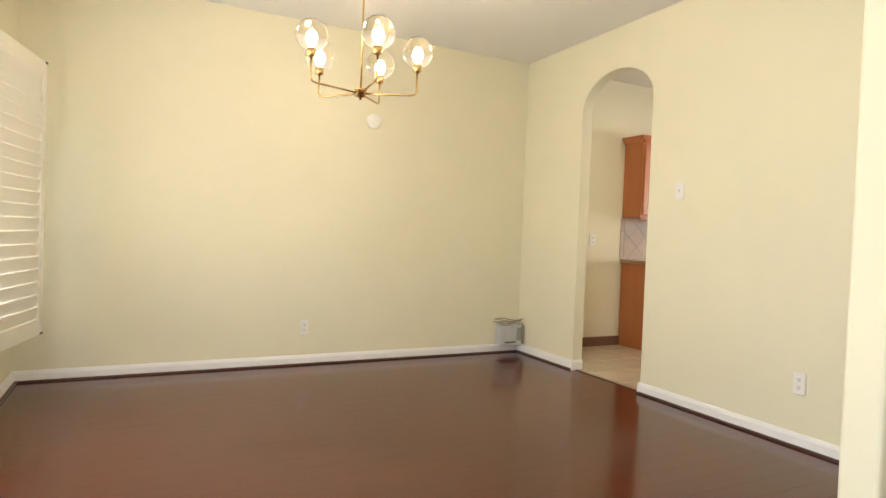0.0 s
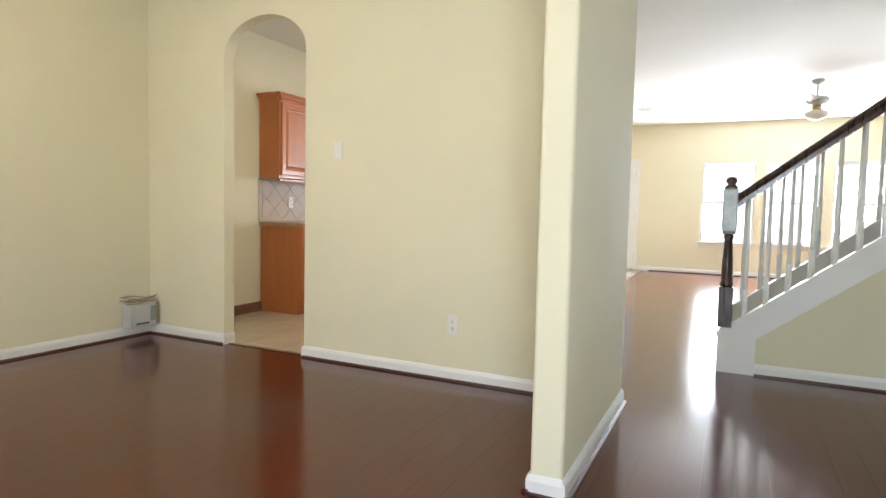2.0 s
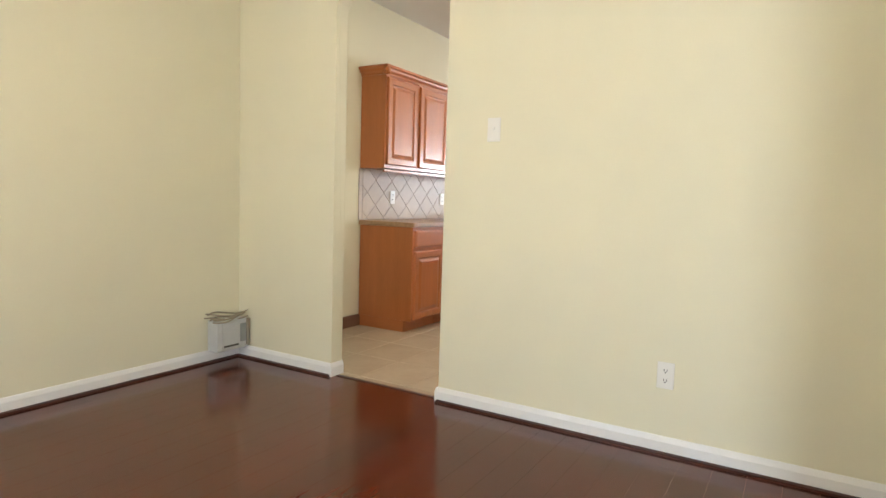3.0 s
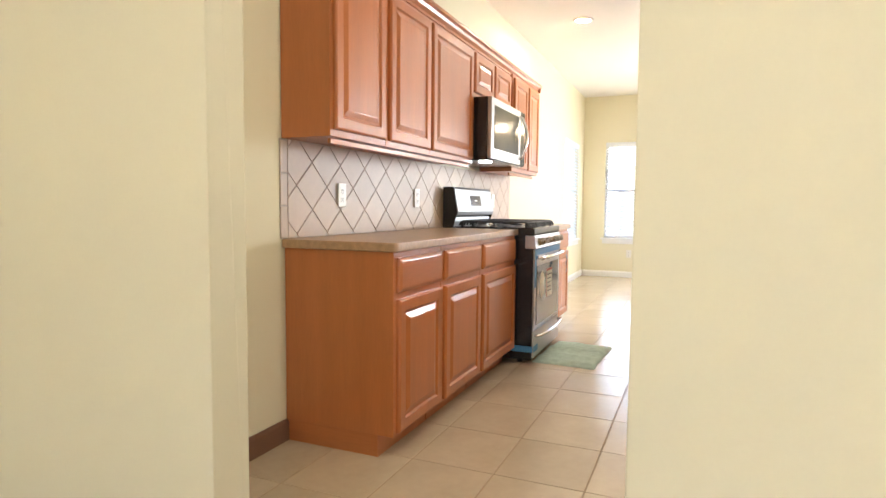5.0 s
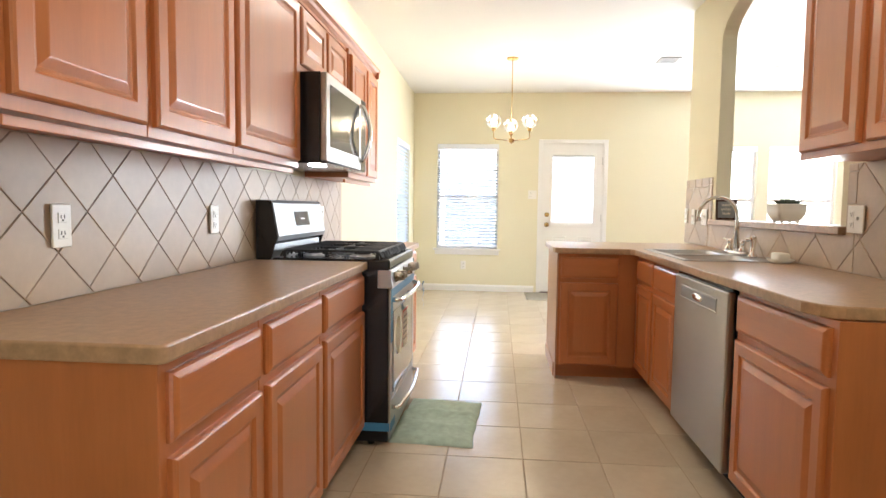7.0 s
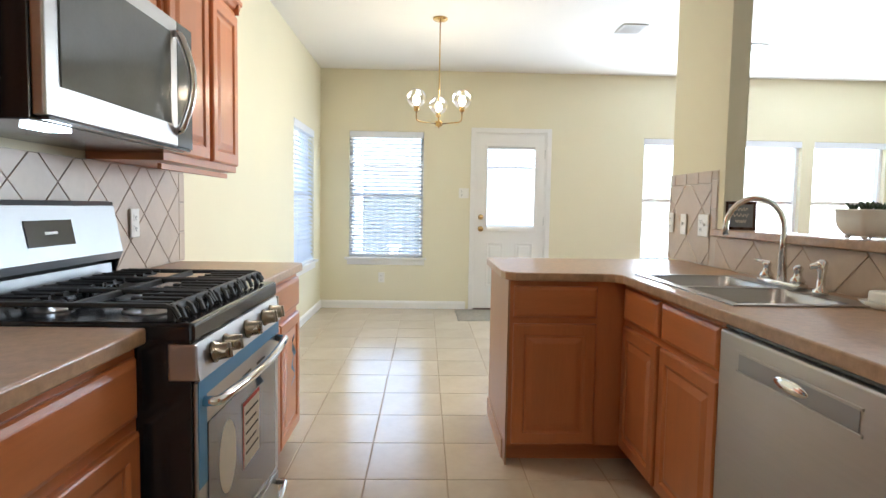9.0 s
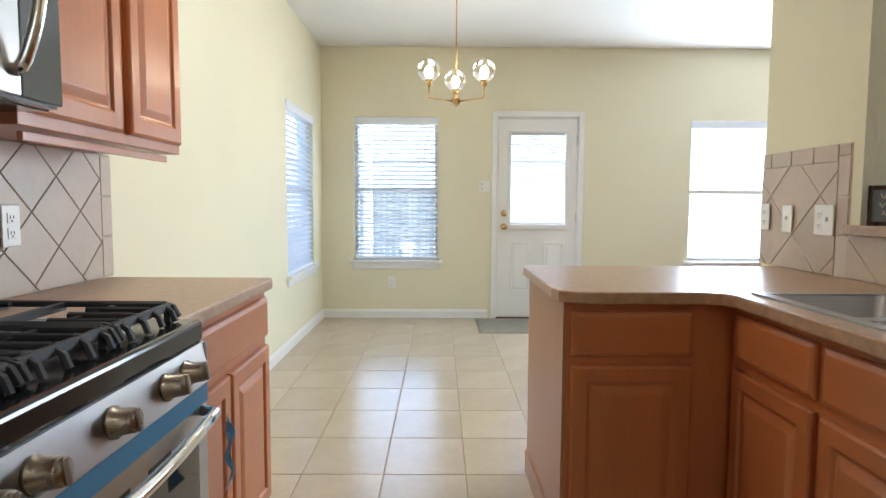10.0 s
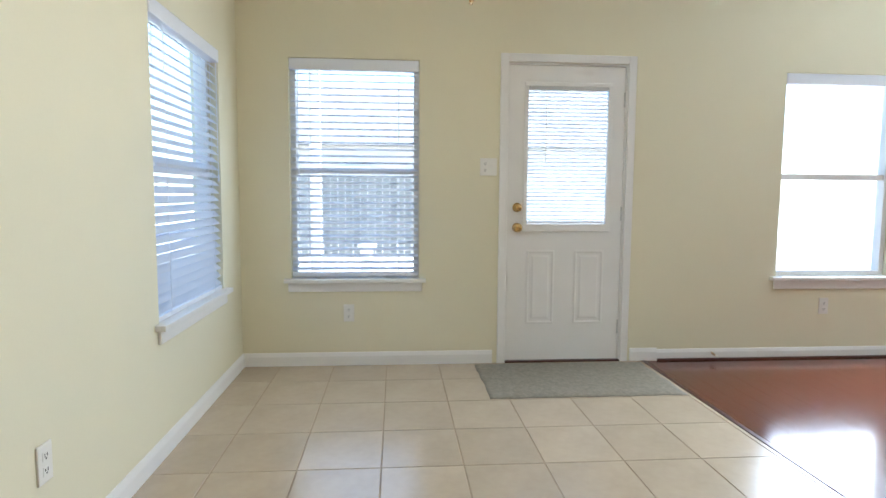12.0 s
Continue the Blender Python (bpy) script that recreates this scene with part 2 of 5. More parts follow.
def wall(name, axis, p0, p1, a0, a1, z0, z1, holes=(), label="painted drywall wall, warm cream colour"):
    """Wall p0..p1 thick, a0..a1 long; rectangular holes go through it."""
    bm = bmesh.new()
    aa = sorted({a0, a1, *[h[0] for h in holes], *[h[1] for h in holes]})
    zz = sorted({z0, z1, *[h[2] for h in holes], *[h[3] for h in holes]})
    for i in range(len(aa) - 1):
        for k in range(len(zz) - 1):
            ca, cz = (aa[i] + aa[i + 1]) / 2, (zz[k] + zz[k + 1]) / 2
            if any(h[0] < ca < h[1] and h[2] < cz < h[3] for h in holes):
                continue
            prism(bm, [(aa[i], zz[k]), (aa[i + 1], zz[k]), (aa[i + 1], zz[k + 1]), (aa[i], zz[k + 1])], axis, p0, p1)
    bmesh.ops.remove_doubles(bm, verts=bm.verts, dist=0.0005)
    seen = {}
    for f in bm.faces:
        seen.setdefault(tuple(round(c, 3) for c in f.calc_center_median()), []).append(f)
    bmesh.ops.delete(bm, geom=[f for fs in seen.values() if len(fs) > 1 for f in fs], context="FACES")
    return single(name, bm, WALL, label, "wall", "structure")


def arch_wall(name, axis, p0, p1, a0, a1, o0, o1, sill, spring, apex):
    """Wall with one opening under a rounded head."""
    n = 28
    head = [((o0 + o1) / 2 - (o1 - o0) / 2 * math.cos(math.pi * k / n), spring + (apex - spring) * math.sin(math.pi * k / n)) for k in range(n + 1)]
    bm = bmesh.new()
    prism(bm, [(a0, 0), (o0, 0), (o0, H), (a0, H)], axis, p0, p1)
    prism(bm, [(o1, 0), (a1, 0), (a1, H), (o1, H)], axis, p0, p1)
    if sill:
        prism(bm, [(o0, 0), (o1, 0), (o1, sill), (o0, sill)], axis, p0, p1)
    for (u0, w0), (u1, w1) in zip(head, head[1:]):
        prism(bm, [(u0, w0), (u1, w1), (u1, H), (u0, H)], axis, p0, p1)
    bmesh.ops.remove_doubles(bm, verts=bm.verts, dist=0.0005)
    seen = {}
    for f in bm.faces:
        seen.setdefault(tuple(round(c, 4) for c in f.calc_center_median()), []).append(f)
    bmesh.ops.delete(bm, geom=[f for fs in seen.values() if len(fs) > 1 for f in fs], context="FACES")
    ob = single(name, bm, WALL, "cream drywall wall with a round-headed opening", "wall", "structure")
    b = ob.modifiers.new("rounded corners", "BEVEL")
    b.width, b.segments, b.limit_method, b.angle_limit = 0.012, 3, "ANGLE", radians(60)
    return ob


WIN = (3.702, 4.560, 0.60, 2.06)
DOORH = (2.273, 3.105, 0.0, 2.065)
wall("wall_east", "x", X1, X1 + 0.16, Y0 - 0.15, Y1 + 0.15, 0, H,
     [WIN, DOORH] + [(a, b, 0.60, 2.04) for a, b in LIVING_WINDOWS])
SIDEWIN = (10.18, 11.165, 0.60, 2.00)
wall("wall_north", "y", Y1, Y1 + 0.16, X0 - 0.15, X1, 0, H, [SIDEWIN])
wall("wall_south", "y", Y0 - 0.15, Y0, X0 - 0.15, X1, 0, H)
wall("wall_west", "x", X0 - 0.15, X0, Y0, Y1, 0, H, [(2.6, 4.2, 0.38, 2.08), (-0.35, 0.55, 0, 2.05)])
arch_wall("wall_dining_arch", "x", AX0, AX1, SY1, Y1, AY0, AY1, 0, 2.16, 2.432)
arch_wall("wall_pass_through", "y", PY0, PY1, AX1, PX1, OX0, OX1, 1.072, 2.36, 2.60)
stub = single("wall_stub", box(SX0, AX1, SY0, SY1, 0, H, 0.018, 4), WALL, "cream drywall stub wall with rounded corner beads", "wall", "structure")
single("ceiling", box(X0 - 0.15, X1 + 0.16, Y0 - 0.15, Y1 + 0.16, H, H + 0.12), CEIL, "flat white painted drywall ceiling", "ceiling", "structure")
single("wall_stair_header", box(4.10, 4.22, -1.95, 0.18, 2.52, H - 0.002), WALL, "cream drywall header over the staircase", "wall", "structure")
single("wall_stair_far", box(5.10, 5.22, -1.95, -0.95, 0, H), WALL, "cream drywall wall behind the staircase", "wall", "structure")
single("wall_stair_end", box(4.12, 5.22, -2.07, -1.95, 0, H), WALL, "cream drywall wall closing the staircase", "wall", "structure")


def baseboard(runs, h=0.085, t=0.014, shoe=False):
    """White skirting along wall runs: (axis, wall plane, side, start, end)."""
    for axis, p, side, a0, a1 in runs:
        def prof(hh, tt, mat, name, label):
            q = [(p, 0), (p + side * tt, 0), (p + side * tt, hh * 0.72), (p + side * tt * 0.55, hh * 0.92), (p + side * tt * 0.3, hh), (p, hh)]
            bm = bmesh.new()
            if axis == "y":      # runs along y on a plane of x
                prism(bm, q, "y", a0, a1)
            else:
                prism(bm, q, "x", a0, a1)
            single(name, bm, mat, label, "baseboard", "structure")
        prof(h, t, TRIM, "baseboard", "white painted wooden baseboard along the wall")
        if shoe:
            prof(0.020, t + 0.016, SHOE, "trim", "dark red-brown shoe moulding at the baseboard")


baseboard([("y", AX0, -1, AY1, Y1), ("y", AX0, -1, SY1, AY0), ("x", Y1, -1, X0, AX0), ("y", X0, 1, SY1, Y1),
           ("x", SY1, 1, SX0, AX0), ("x", SY0, -1, SX0 - 0.014, AX1), ("y", SX0, -1, SY0, SY1),
           ("x", PY0, -1, AX1, PX1), ("y", X1, -1, -3.4, 2.0)], shoe=True)
baseboard([("x", AY1, -1, AX0 - 0.014, AX1), ("x", AY0, 1, AX0 - 0.014, AX1)])
baseboard([("y", X1, -1, 3.19, Y1), ("x", Y1, -1, 7.58, X1), ("y", X1, -1, 2.0, 2.20), ("y", PX1, 1, PY0, PY1)], h=0.095)
bm = bmesh.new()
prism(bm, [(Y1, 0), (Y1 - 0.016, 0), (Y1 - 0.016, 0.085), (Y1 - 0.006, 0.10), (Y1, 0.10)], "x", AX1, 4.30)
single("baseboard", bm, DARKBASE, "brown wooden baseboard in the kitchen corner", "baseboard", "structure")

# ---- windows and the back door ----


def window(name, axis, plane, out, a0, a1, z0, z1, blind=None, label="white double-hung window"):
    """Double-hung window in a hole; out is +1 or -1, the way to the outside."""
    w = thing(name, (plane, (a0 + a1) / 2, z0) if axis == "x" else ((a0 + a1) / 2, plane, z0), label, "window", "", "structure")

    def bx(d0, d1, u0, u1, w0, w1, bev=0.0):
        lo, hi = sorted((plane + out * d0, plane + out * d1))
        return box(lo, hi, u0, u1, w0, w1, bev) if axis == "x" else box(u0, u1, lo, hi, w0, w1, bev)
    f = 0.035
    zm = (z0 + z1) / 2 + 0.0
    part("window_frame", bx(0.06, 0.13, a0, a0 + f, z0, z1), TRIM, w)
    part("window_frame", bx(0.06, 0.13, a1 - f, a1, z0, z1), TRIM, w)
    part("window_frame", bx(0.06, 0.13, a0 + f, a1 - f, z1 - f, z1), TRIM, w)
    part("window_frame", bx(0.06, 0.13, a0 + f, a1 - f, z0, z0 + f), TRIM, w)
    part("meeting_rail", bx(0.075, 0.125, a0 + f, a1 - f, zm - 0.02, zm + 0.02), TRIM, w)
    for u, v in ((z0 + f, zm - 0.02), (zm + 0.02, z1 - f)):
        p = part("pane", bx(0.098, 0.102, a0 + f, a1 - f, u, v), PANE, w)
        p.visible_shadow = False
    part("window_sill", bx(-0.045, 0.06, a0 - 0.045, a1 + 0.045, z0 - 0.022, z0 + 0.004, 0.003), TRIM, w)
    part("apron", bx(-0.016, -0.001, a0 - 0.02, a1 + 0.02, z0 - 0.085, z0 - 0.022, 0.004), TRIM, w)
    if blind:
        tilt, step, low = blind
        c = thing("window_blind", (plane, (a0 + a1) / 2, z0) if axis == "x" else ((a0 + a1) / 2, plane, z0), "white horizontal slat blind lowered in a window", "blind")
        part("headrail", bx(-0.006, 0.05, a0 + 0.004, a1 - 0.004, z1 - 0.075, z1 - 0.004, 0.004), SLAT, c)
        z = z1 - 0.10
        me = None
        while z > low:
            bm = bmesh.new()
            n = 4
            vs = []
            for side in (a0 + 0.008, a1 - 0.008):
                for k in range(n + 1):
                    s = -0.024 + 0.048 * k / n
                    d, zz = 0.026 + s * math.cos(tilt), z + s * math.sin(tilt) + 0.003 * (1 - (2 * k / n - 1) ** 2)
                    vs.append(bm.verts.new((plane + out * d, side, zz) if axis == "x" else (side, plane + out * d, zz)))
            for k in range(n):
                bm.faces.new((vs[k], vs[k + 1], vs[n + 2 + k], vs[n + 1 + k]))
            bmesh.ops.solidify(bm, geom=bm.faces[:], thickness=0.0025)
            part("slat", bm, SLAT, c)
            z -= step
        part("bottom_rail", bx(0.006, 0.046, a0 + 0.008, a1 - 0.008, z - 0.004, z + 0.02, 0.003), SLAT, c)
        for k in (0.16, 0.84):
            u = a0 + (a1 - a0) * k
            part("ladder_cord", bx(0.0, 0.002, u - 0.0015, u + 0.0015, z, z1 - 0.08), SLAT, c)
            part("ladder_cord", bx(0.05, 0.052, u - 0.0015, u + 0.0015, z, z1 - 0.08), SLAT, c)
        u = a1 - 0.06
        part("pull_cord", bx(-0.006, -0.003, u - 0.002, u + 0.002, z1 - 0.72, z1 - 0.07), SLAT, c)
        part("cord_tassel", bx(-0.009, 0.0, u - 0.006, u + 0.006, z1 - 0.76, z1 - 0.72, 0.003), SLAT, c)
    return w


window("window_1", "x", X1, 1, *WIN, blind=(0.34, 0.0445, 0.645), label="white double-hung kitchen window above the sill")
window("window_2", "y", Y1, 1, *SIDEWIN, blind=(0.75, 0.0445, 0.635), label="white double-hung side window of the breakfast corner")
for i, (a, b) in enumerate(LIVING_WINDOWS):
    window("window_%d" % (i + 3), "x", X1, 1, a, b, 0.60, 2.04, label="bright living room double-hung window")
    c = thing("window_blind", (X1, (a + b) / 2, 2.0), "raised white blind under a window head", "blind")
    part("headrail", box(X1 - 0.004, X1 + 0.05, a + 0.004, b - 0.004, 1.965, 2.036, 0.004), SLAT, c)
window("window_6", "x", X0, -1, 2.6, 4.2, 0.38, 2.08, label="dining room window behind plantation shutters")

# entry door, behind the walker
d = thing("door_2", (X0, 0.1, 0), "white front door with a tall frosted glass light", "door", "", "structure")
for a, b in ((-0.35, -0.18), (0.38, 0.55)):
    part("stile", box(X0 - 0.10, X0 - 0.055, a, b, 0.01, 2.05), TRIM, d)
part("rail", box(X0 - 0.10, X0 - 0.055, -0.18, 0.38, 0.01, 0.25), TRIM, d)
part("rail", box(X0 - 0.10, X0 - 0.055, -0.18, 0.38, 1.9, 2.05), TRIM, d)
g = part("pane", box(X0 - 0.08, X0 - 0.075, -0.18, 0.38, 0.25, 1.9), PANE, d)
g.visible_shadow = False

# back door with a half light
da, db = 2.288, 3.090
bd = thing("door_1", (X1, (da + db) / 2, 0), "white back door with a blind-covered half light, closed", "door", "", "structure")
dx0, dx1 = X1 + 0.012, X1 + 0.055
ga, gb, gz0, gz1 = 2.398, 2.968, 0.970, 1.918
for a, b, u, v in ((da, ga, 0.018, 2.05), (gb, db, 0.018, 2.05), (ga, gb, gz1, 2.05)):
    part("door_leaf", box(dx0, dx1, a, b, u, v), TRIM, bd)
part("door_leaf", box(dx0, dx1, ga, gb, 0.018, gz0), TRIM, bd)
for a, b in ((2.407, 2.62), (2.757, 2.958)):
    bm = bmesh.new()
    front(bm, (dx0, b, 0.275), (0, -1, 0), (-1, 0, 0), b - a, 0.52, 0.01, [(0.0, 0.007), (0.012, 0.009), (0.022, 0.003), (0.036, 0.003), (0.05, 0.008)])
    part("raised_panel", bm, TRIM, bd)
for a, b, u, v in ((ga - 0.022, ga + 0.008, gz0 - 0.02, gz1 + 0.02), (gb - 0.008, gb + 0.022, gz0 - 0.02, gz1 + 0.02)):
    part("glazing_bead", box(dx0 - 0.012, dx0, a, b, u, v, 0.004), TRIM, bd)
for u, v in ((gz0 - 0.045, gz0 + 0.008), (gz1 - 0.008, gz1 + 0.02)):
    part("glazing_bead", box(dx0 - 0.014, dx0, ga - 0.022, gb + 0.022, u, v, 0.004), TRIM, bd)
g = part("pane", box(dx0 + 0.024, dx0 + 0.028, ga, gb, gz0, gz1), PANE, bd)
g.visible_shadow = False
bl = thing("door_blind", (X1, (da + db) / 2, gz0), "small white slat blind fixed on the back door", "blind")
part("headrail", box(dx0 - 0.018, dx0 + 0.018, ga + 0.01, gb - 0.01, gz1 - 0.035, gz1 - 0.008), GRILLE, bl)
z = gz1 - 0.05
while z > gz0 + 0.03:
    bm = box(dx0 - 0.008, dx0 + 0.018, ga + 0.012, gb - 0.012, -0.0008, 0.0008)
    bmesh.ops.rotate(bm, verts=bm.verts, cent=(dx0 + 0.005, 0, 0), matrix=Matrix.Rotation(0.25, 3, "Y"))
    bmesh.ops.translate(bm, verts=bm.verts, vec=(0, 0, z))
    part("slat", bm, SLAT, bl)
    z -= 0.026
part("bottom_rail", box(dx0 - 0.008, dx0 + 0.016, ga + 0.012, gb - 0.012, gz0 + 0.012, gz0 + 0.026), SLAT, bl)
part("tilt_wand", tube(bmesh.new(), [(dx0 - 0.015, gb - 0.13, gz1 - 0.04), (dx0 - 0.015, gb - 0.13, gz1 - 0.52)], 0.003, 6), PLASTIC, bl)
for z, r in ((1.090, 0.026), (0.952, 0.03)):
    k = part("door_knob" if z < 1 else "deadbolt", lathe(bmesh.new(), [(0.032, 0), (0.032, 0.006), (0.012, 0.012), (0.012, 0.03), (r, 0.038), (r, 0.052), (r * 0.6, 0.062), (0.004, 0.064)],
             (dx0, 3.028, z), Matrix.Rotation(-math.pi / 2, 4, "Y")), BRASS, bd, "polished brass knob", True)
for z in (0.25, 1.05, 1.83):
    part("hinge", box(dx0 - 0.006, dx0 + 0.004, da - 0.012, da + 0.008, z - 0.05, z + 0.05, 0.002), GRILLE, bd)
part("threshold", box(X1 - 0.02, X1 + 0.12, da - 0.01, db + 0.01, 0.0, 0.018, 0.004), SHOE, bd, "dark bronze threshold")
for a, b, u, v in ((da - 0.068, da - 0.012, 0, 2.12), (db + 0.012, db + 0.068, 0, 2.12)):
    part("door_casing", box(X1 - 0.018, X1 - 0.001, a, b, u, v, 0.005), TRIM, bd)
part("door_casing", box(X1 - 0.018, X1 - 0.001, da - 0.012, db + 0.012, 2.065, 2.12, 0.005), TRIM, bd)

part("jamb", box(X1 + 0.001, X1 + 0.158, 2.2732, da - 0.001, 0, 2.0648), TRIM, bd)
part("jamb", box(X1 + 0.001, X1 + 0.158, db + 0.001, 3.1048, 0, 2.0648), TRIM, bd)
part("jamb", box(X1 + 0.001, X1 + 0.158, da - 0.001, db + 0.001, 2.051, 2.0648), TRIM, bd)

# plantation shutter leaf standing open beside the dining window
sh = thing("shutter", (-0.90, 3.8, 0.36), "white plantation shutter leaf with wide louvres, ajar", "shutter")
M = Matrix.Translation((-0.945, 3.62, 0)) @ Matrix.Rotation(-0.19, 4, "Z")


def leaf(x0, x1, y0, y1, z0, z1, bev=0.003):
    bm = box(x0, x1, y0, y1, z0, z1, bev)
    bmesh.ops.transform(bm, matrix=M, verts=bm.verts)
    return bm


SW = 0.85
part("stile", leaf(-0.014, 0.014, 0, 0.055, 0.40, 2.05), SHUTTER, sh)
part("stile", leaf(-0.014, 0.014, SW - 0.055, SW, 0.40, 2.05), SHUTTER, sh)
part("rail", leaf(-0.013, 0.013, 0.055, SW - 0.055, 0.40, 0.50), SHUTTER, sh)
part("rail", leaf(-0.013, 0.013, 0.055, SW - 0.055, 1.95, 2.05), SHUTTER, sh)
for k in range(19):
    z = 0.535 + k * 0.0765
    bm = box(-0.005, 0.005, 0.057, SW - 0.057, z - 0.041, z + 0.041, 0.0045, 2)
    bmesh.ops.rotate(bm, verts=bm.verts, cent=(0, 0, z), matrix=Matrix.Rotation(0.22, 3, "Y"))
    bmesh.ops.transform(bm, matrix=M, verts=bm.verts)
    part("louvre", bm, SHUTTER, sh)
for z in (0.405, 2.045):
    part("corner_pin", leaf(-0.018, 0.018, SW - 0.03, SW + 0.004, z - 0.006, z + 0.006, 0.001), SLOT, sh)

# two unseen closed leaves, added to keep direct sun out of the dining room
for y0 in (2.62, 3.14):
    cl = thing("shutter", (-0.955, y0 + 0.25, 0.38), "unseen white shutter leaf added to block sun at the window", "shutter")
    part("stile", box(-0.968, -0.940, y0, y0 + 0.05, 0.40, 2.05, 0.003), SHUTTER, cl)
    part("stile", box(-0.968, -0.940, y0 + 0.45, y0 + 0.50, 0.40, 2.05, 0.003), SHUTTER, cl)
    part("rail", box(-0.968, -0.940, y0 + 0.05, y0 + 0.45, 0.40, 0.50, 0.003), SHUTTER, cl)
    part("rail", box(-0.968, -0.940, y0 + 0.05, y0 + 0.45, 1.95, 2.05, 0.003), SHUTTER, cl)
    for k in range(19):
        z = 0.535 + k * 0.0765
        bm = box(-0.9585, -0.9505, y0 + 0.052, y0 + 0.448, z - 0.041, z + 0.041, 0.003)
        bmesh.ops.rotate(bm, verts=bm.verts, cent=(-0.954, 0, z), matrix=Matrix.Rotation(0.25, 3, "Y"))
        part("louvre", bm, SHUTTER, cl)

# ---- kitchen cabinets ----


def base_cabinet(x0, x1, y0, y1, fronts, face, label, top=0.872, wide=False):
    """Base unit; fronts is a list of (a0, a1) bays, each with a drawer front over a door. face: 'S', 'N' or 'W'."""
    c = thing("base_cabinet", ((x0 + x1) / 2, (y0 + y1) / 2, 0), label, "cabinet", "kitchen base cabinets")
    g = 0.075
    tx0, tx1, ty0, ty1 = x0, x1, y0, y1
    if face == "S":
        ty0 += g
    elif face == "N":
        ty1 -= g
    else:
        tx0 += g
    part("body", box(x0, x1, y0, y1, 0.10, top, 0.002), MAPLE, c)
    if top < 0.87:
        part("face_rail", box(x0, x1, y1 - 0.022, y1, top, 0.872), MAPLE_H, c)
    part("toe_kick", box(tx0 + 0.003, tx1 - 0.003, ty0, ty1, 0, 0.10), MAPLE_H, c, "dark recessed toe kick")
    for a, b in fronts:
        for nm, u, v, pr, mt in (("drawer_front", 0.705, 0.848, DRAWER, MAPLE_H), ("door", 0.112, 0.675, DOOR, MAPLE)):
            bm = bmesh.new()
            if wide and nm == "drawer_front":
                if a != fronts[0][0]:
                    bm.free()
                    continue
                front(bm, (a, y0, u), (1, 0, 0), (0, -1, 0), fronts[-1][1] - a, v - u, T, pr)
            elif face == "S":
                front(bm, (a, y0, u), (1, 0, 0), (0, -1, 0), b - a, v - u, T, pr)
            elif face == "N":
                front(bm, (a, y1, u), (1, 0, 0), (0, 1, 0), b - a, v - u, T, pr)
            else:
                front(bm, (x0, a, u), (0, 1, 0), (-1, 0, 0), b - a, v - u, T, pr)
            part(nm, bm, mt, c)
    return c


def wall_cabinet(x0, x1, y0, y1, z0, z1, fronts, face, label):
    c = thing("wall_cabinet", ((x0 + x1) / 2, (y0 + y1) / 2, z0), label, "cabinet", "kitchen wall cabinets")
    part("body", box(x0, x1, y0, y1, z0, z1, 0.002), MAPLE, c)
    for a, b in fronts:
        bm = bmesh.new()
        if face == "S":
            front(bm, (a, y0, z0 + 0.03), (1, 0, 0), (0, -1, 0), b - a, z1 - z0 - 0.06, T, DOOR)
        else:
            front(bm, (a, y1, z0 + 0.03), (1, 0, 0), (0, 1, 0), b - a, z1 - z0 - 0.06, T, DOOR)
        part("door", bm, MAPLE, c)
    return c


NF = 4.345   # face of the north base cabinets
base_cabinet(4.292, 4.772, NF, Y1 - 0.003, [(4.318, 4.756)], "S", "reddish maple base cabinet with bare end panel")
base_cabinet(4.775, 5.330, NF, Y1 - 0.003, [(4.806, 5.310)], "S", "reddish maple base cabinet with drawer and raised-panel door")
base_cabinet(5.333, 6.013, NF, Y1 - 0.003, [(5.357, 5.993)], "S", "reddish maple base cabinet beside the range")
base_cabinet(6.796, 7.602, NF - 0.03, Y1 - 0.003, [(6.814, 7.192), (7.207, 7.586)], "S", "reddish maple base cabinet, one wide drawer over two doors", wide=True)
UF = 4.635
UZ0, UZ1 = 1.35, 2.12
wall_cabinet(4.275, 4.750, UF, Y1 - 0.003, UZ0, UZ1, [(4.295, 4.730)], "S", "maple wall cabinet with bare side panel")
wall_cabinet(4.753, 5.263, UF, Y1 - 0.003, UZ0, UZ1, [(4.775, 5.250)], "S", "maple wall cabinet with a raised-panel door")
wall_cabinet(5.266, 5.950, UF, Y1 - 0.003, UZ0, UZ1, [(5.280, 5.930)], "S", "maple wall cabinet beside the microwave")
wall_cabinet(5.953, 6.800, UF, Y1 - 0.003, 1.80, UZ1, [(5.970, 6.355), (6.390, 6.780)], "S", "short maple wall cabinet above the microwave")
wall_cabinet(6.803, 7.618, UF - 0.022, Y1 - 0.003, UZ0, UZ1, [(6.823, 7.215), (7.258, 7.597)], "S", "maple wall cabinet with two narrow doors")
bm = bmesh.new()
prof = [(0, 0), (-0.006, 0), (-0.006, 0.015), (-0.024, 0.030), (-0.030, 0.045), (-0.045, 0.055), (-0.045, 0.072), (0, 0.072)]
prism(bm, [(UF + a, UZ1 - 0.012 + b) for a, b in prof], "x", 4.23, 7.663)
cr = thing("crown_moulding", (5.9, UF, UZ1), "stained maple crown moulding along the wall cabinets", "moulding")
part("front_run", bm, MAPLE_H, cr)
for xe, s in ((4.275, -1), (7.618, 1)):
    bm = bmesh.new()
    prism(bm, [(xe - s * a, UZ1 - 0.012 + b) for a, b in prof], "y", UF - 0.04, Y1 - 0.003)
    part("side_run", bm, MAPLE_H, cr)

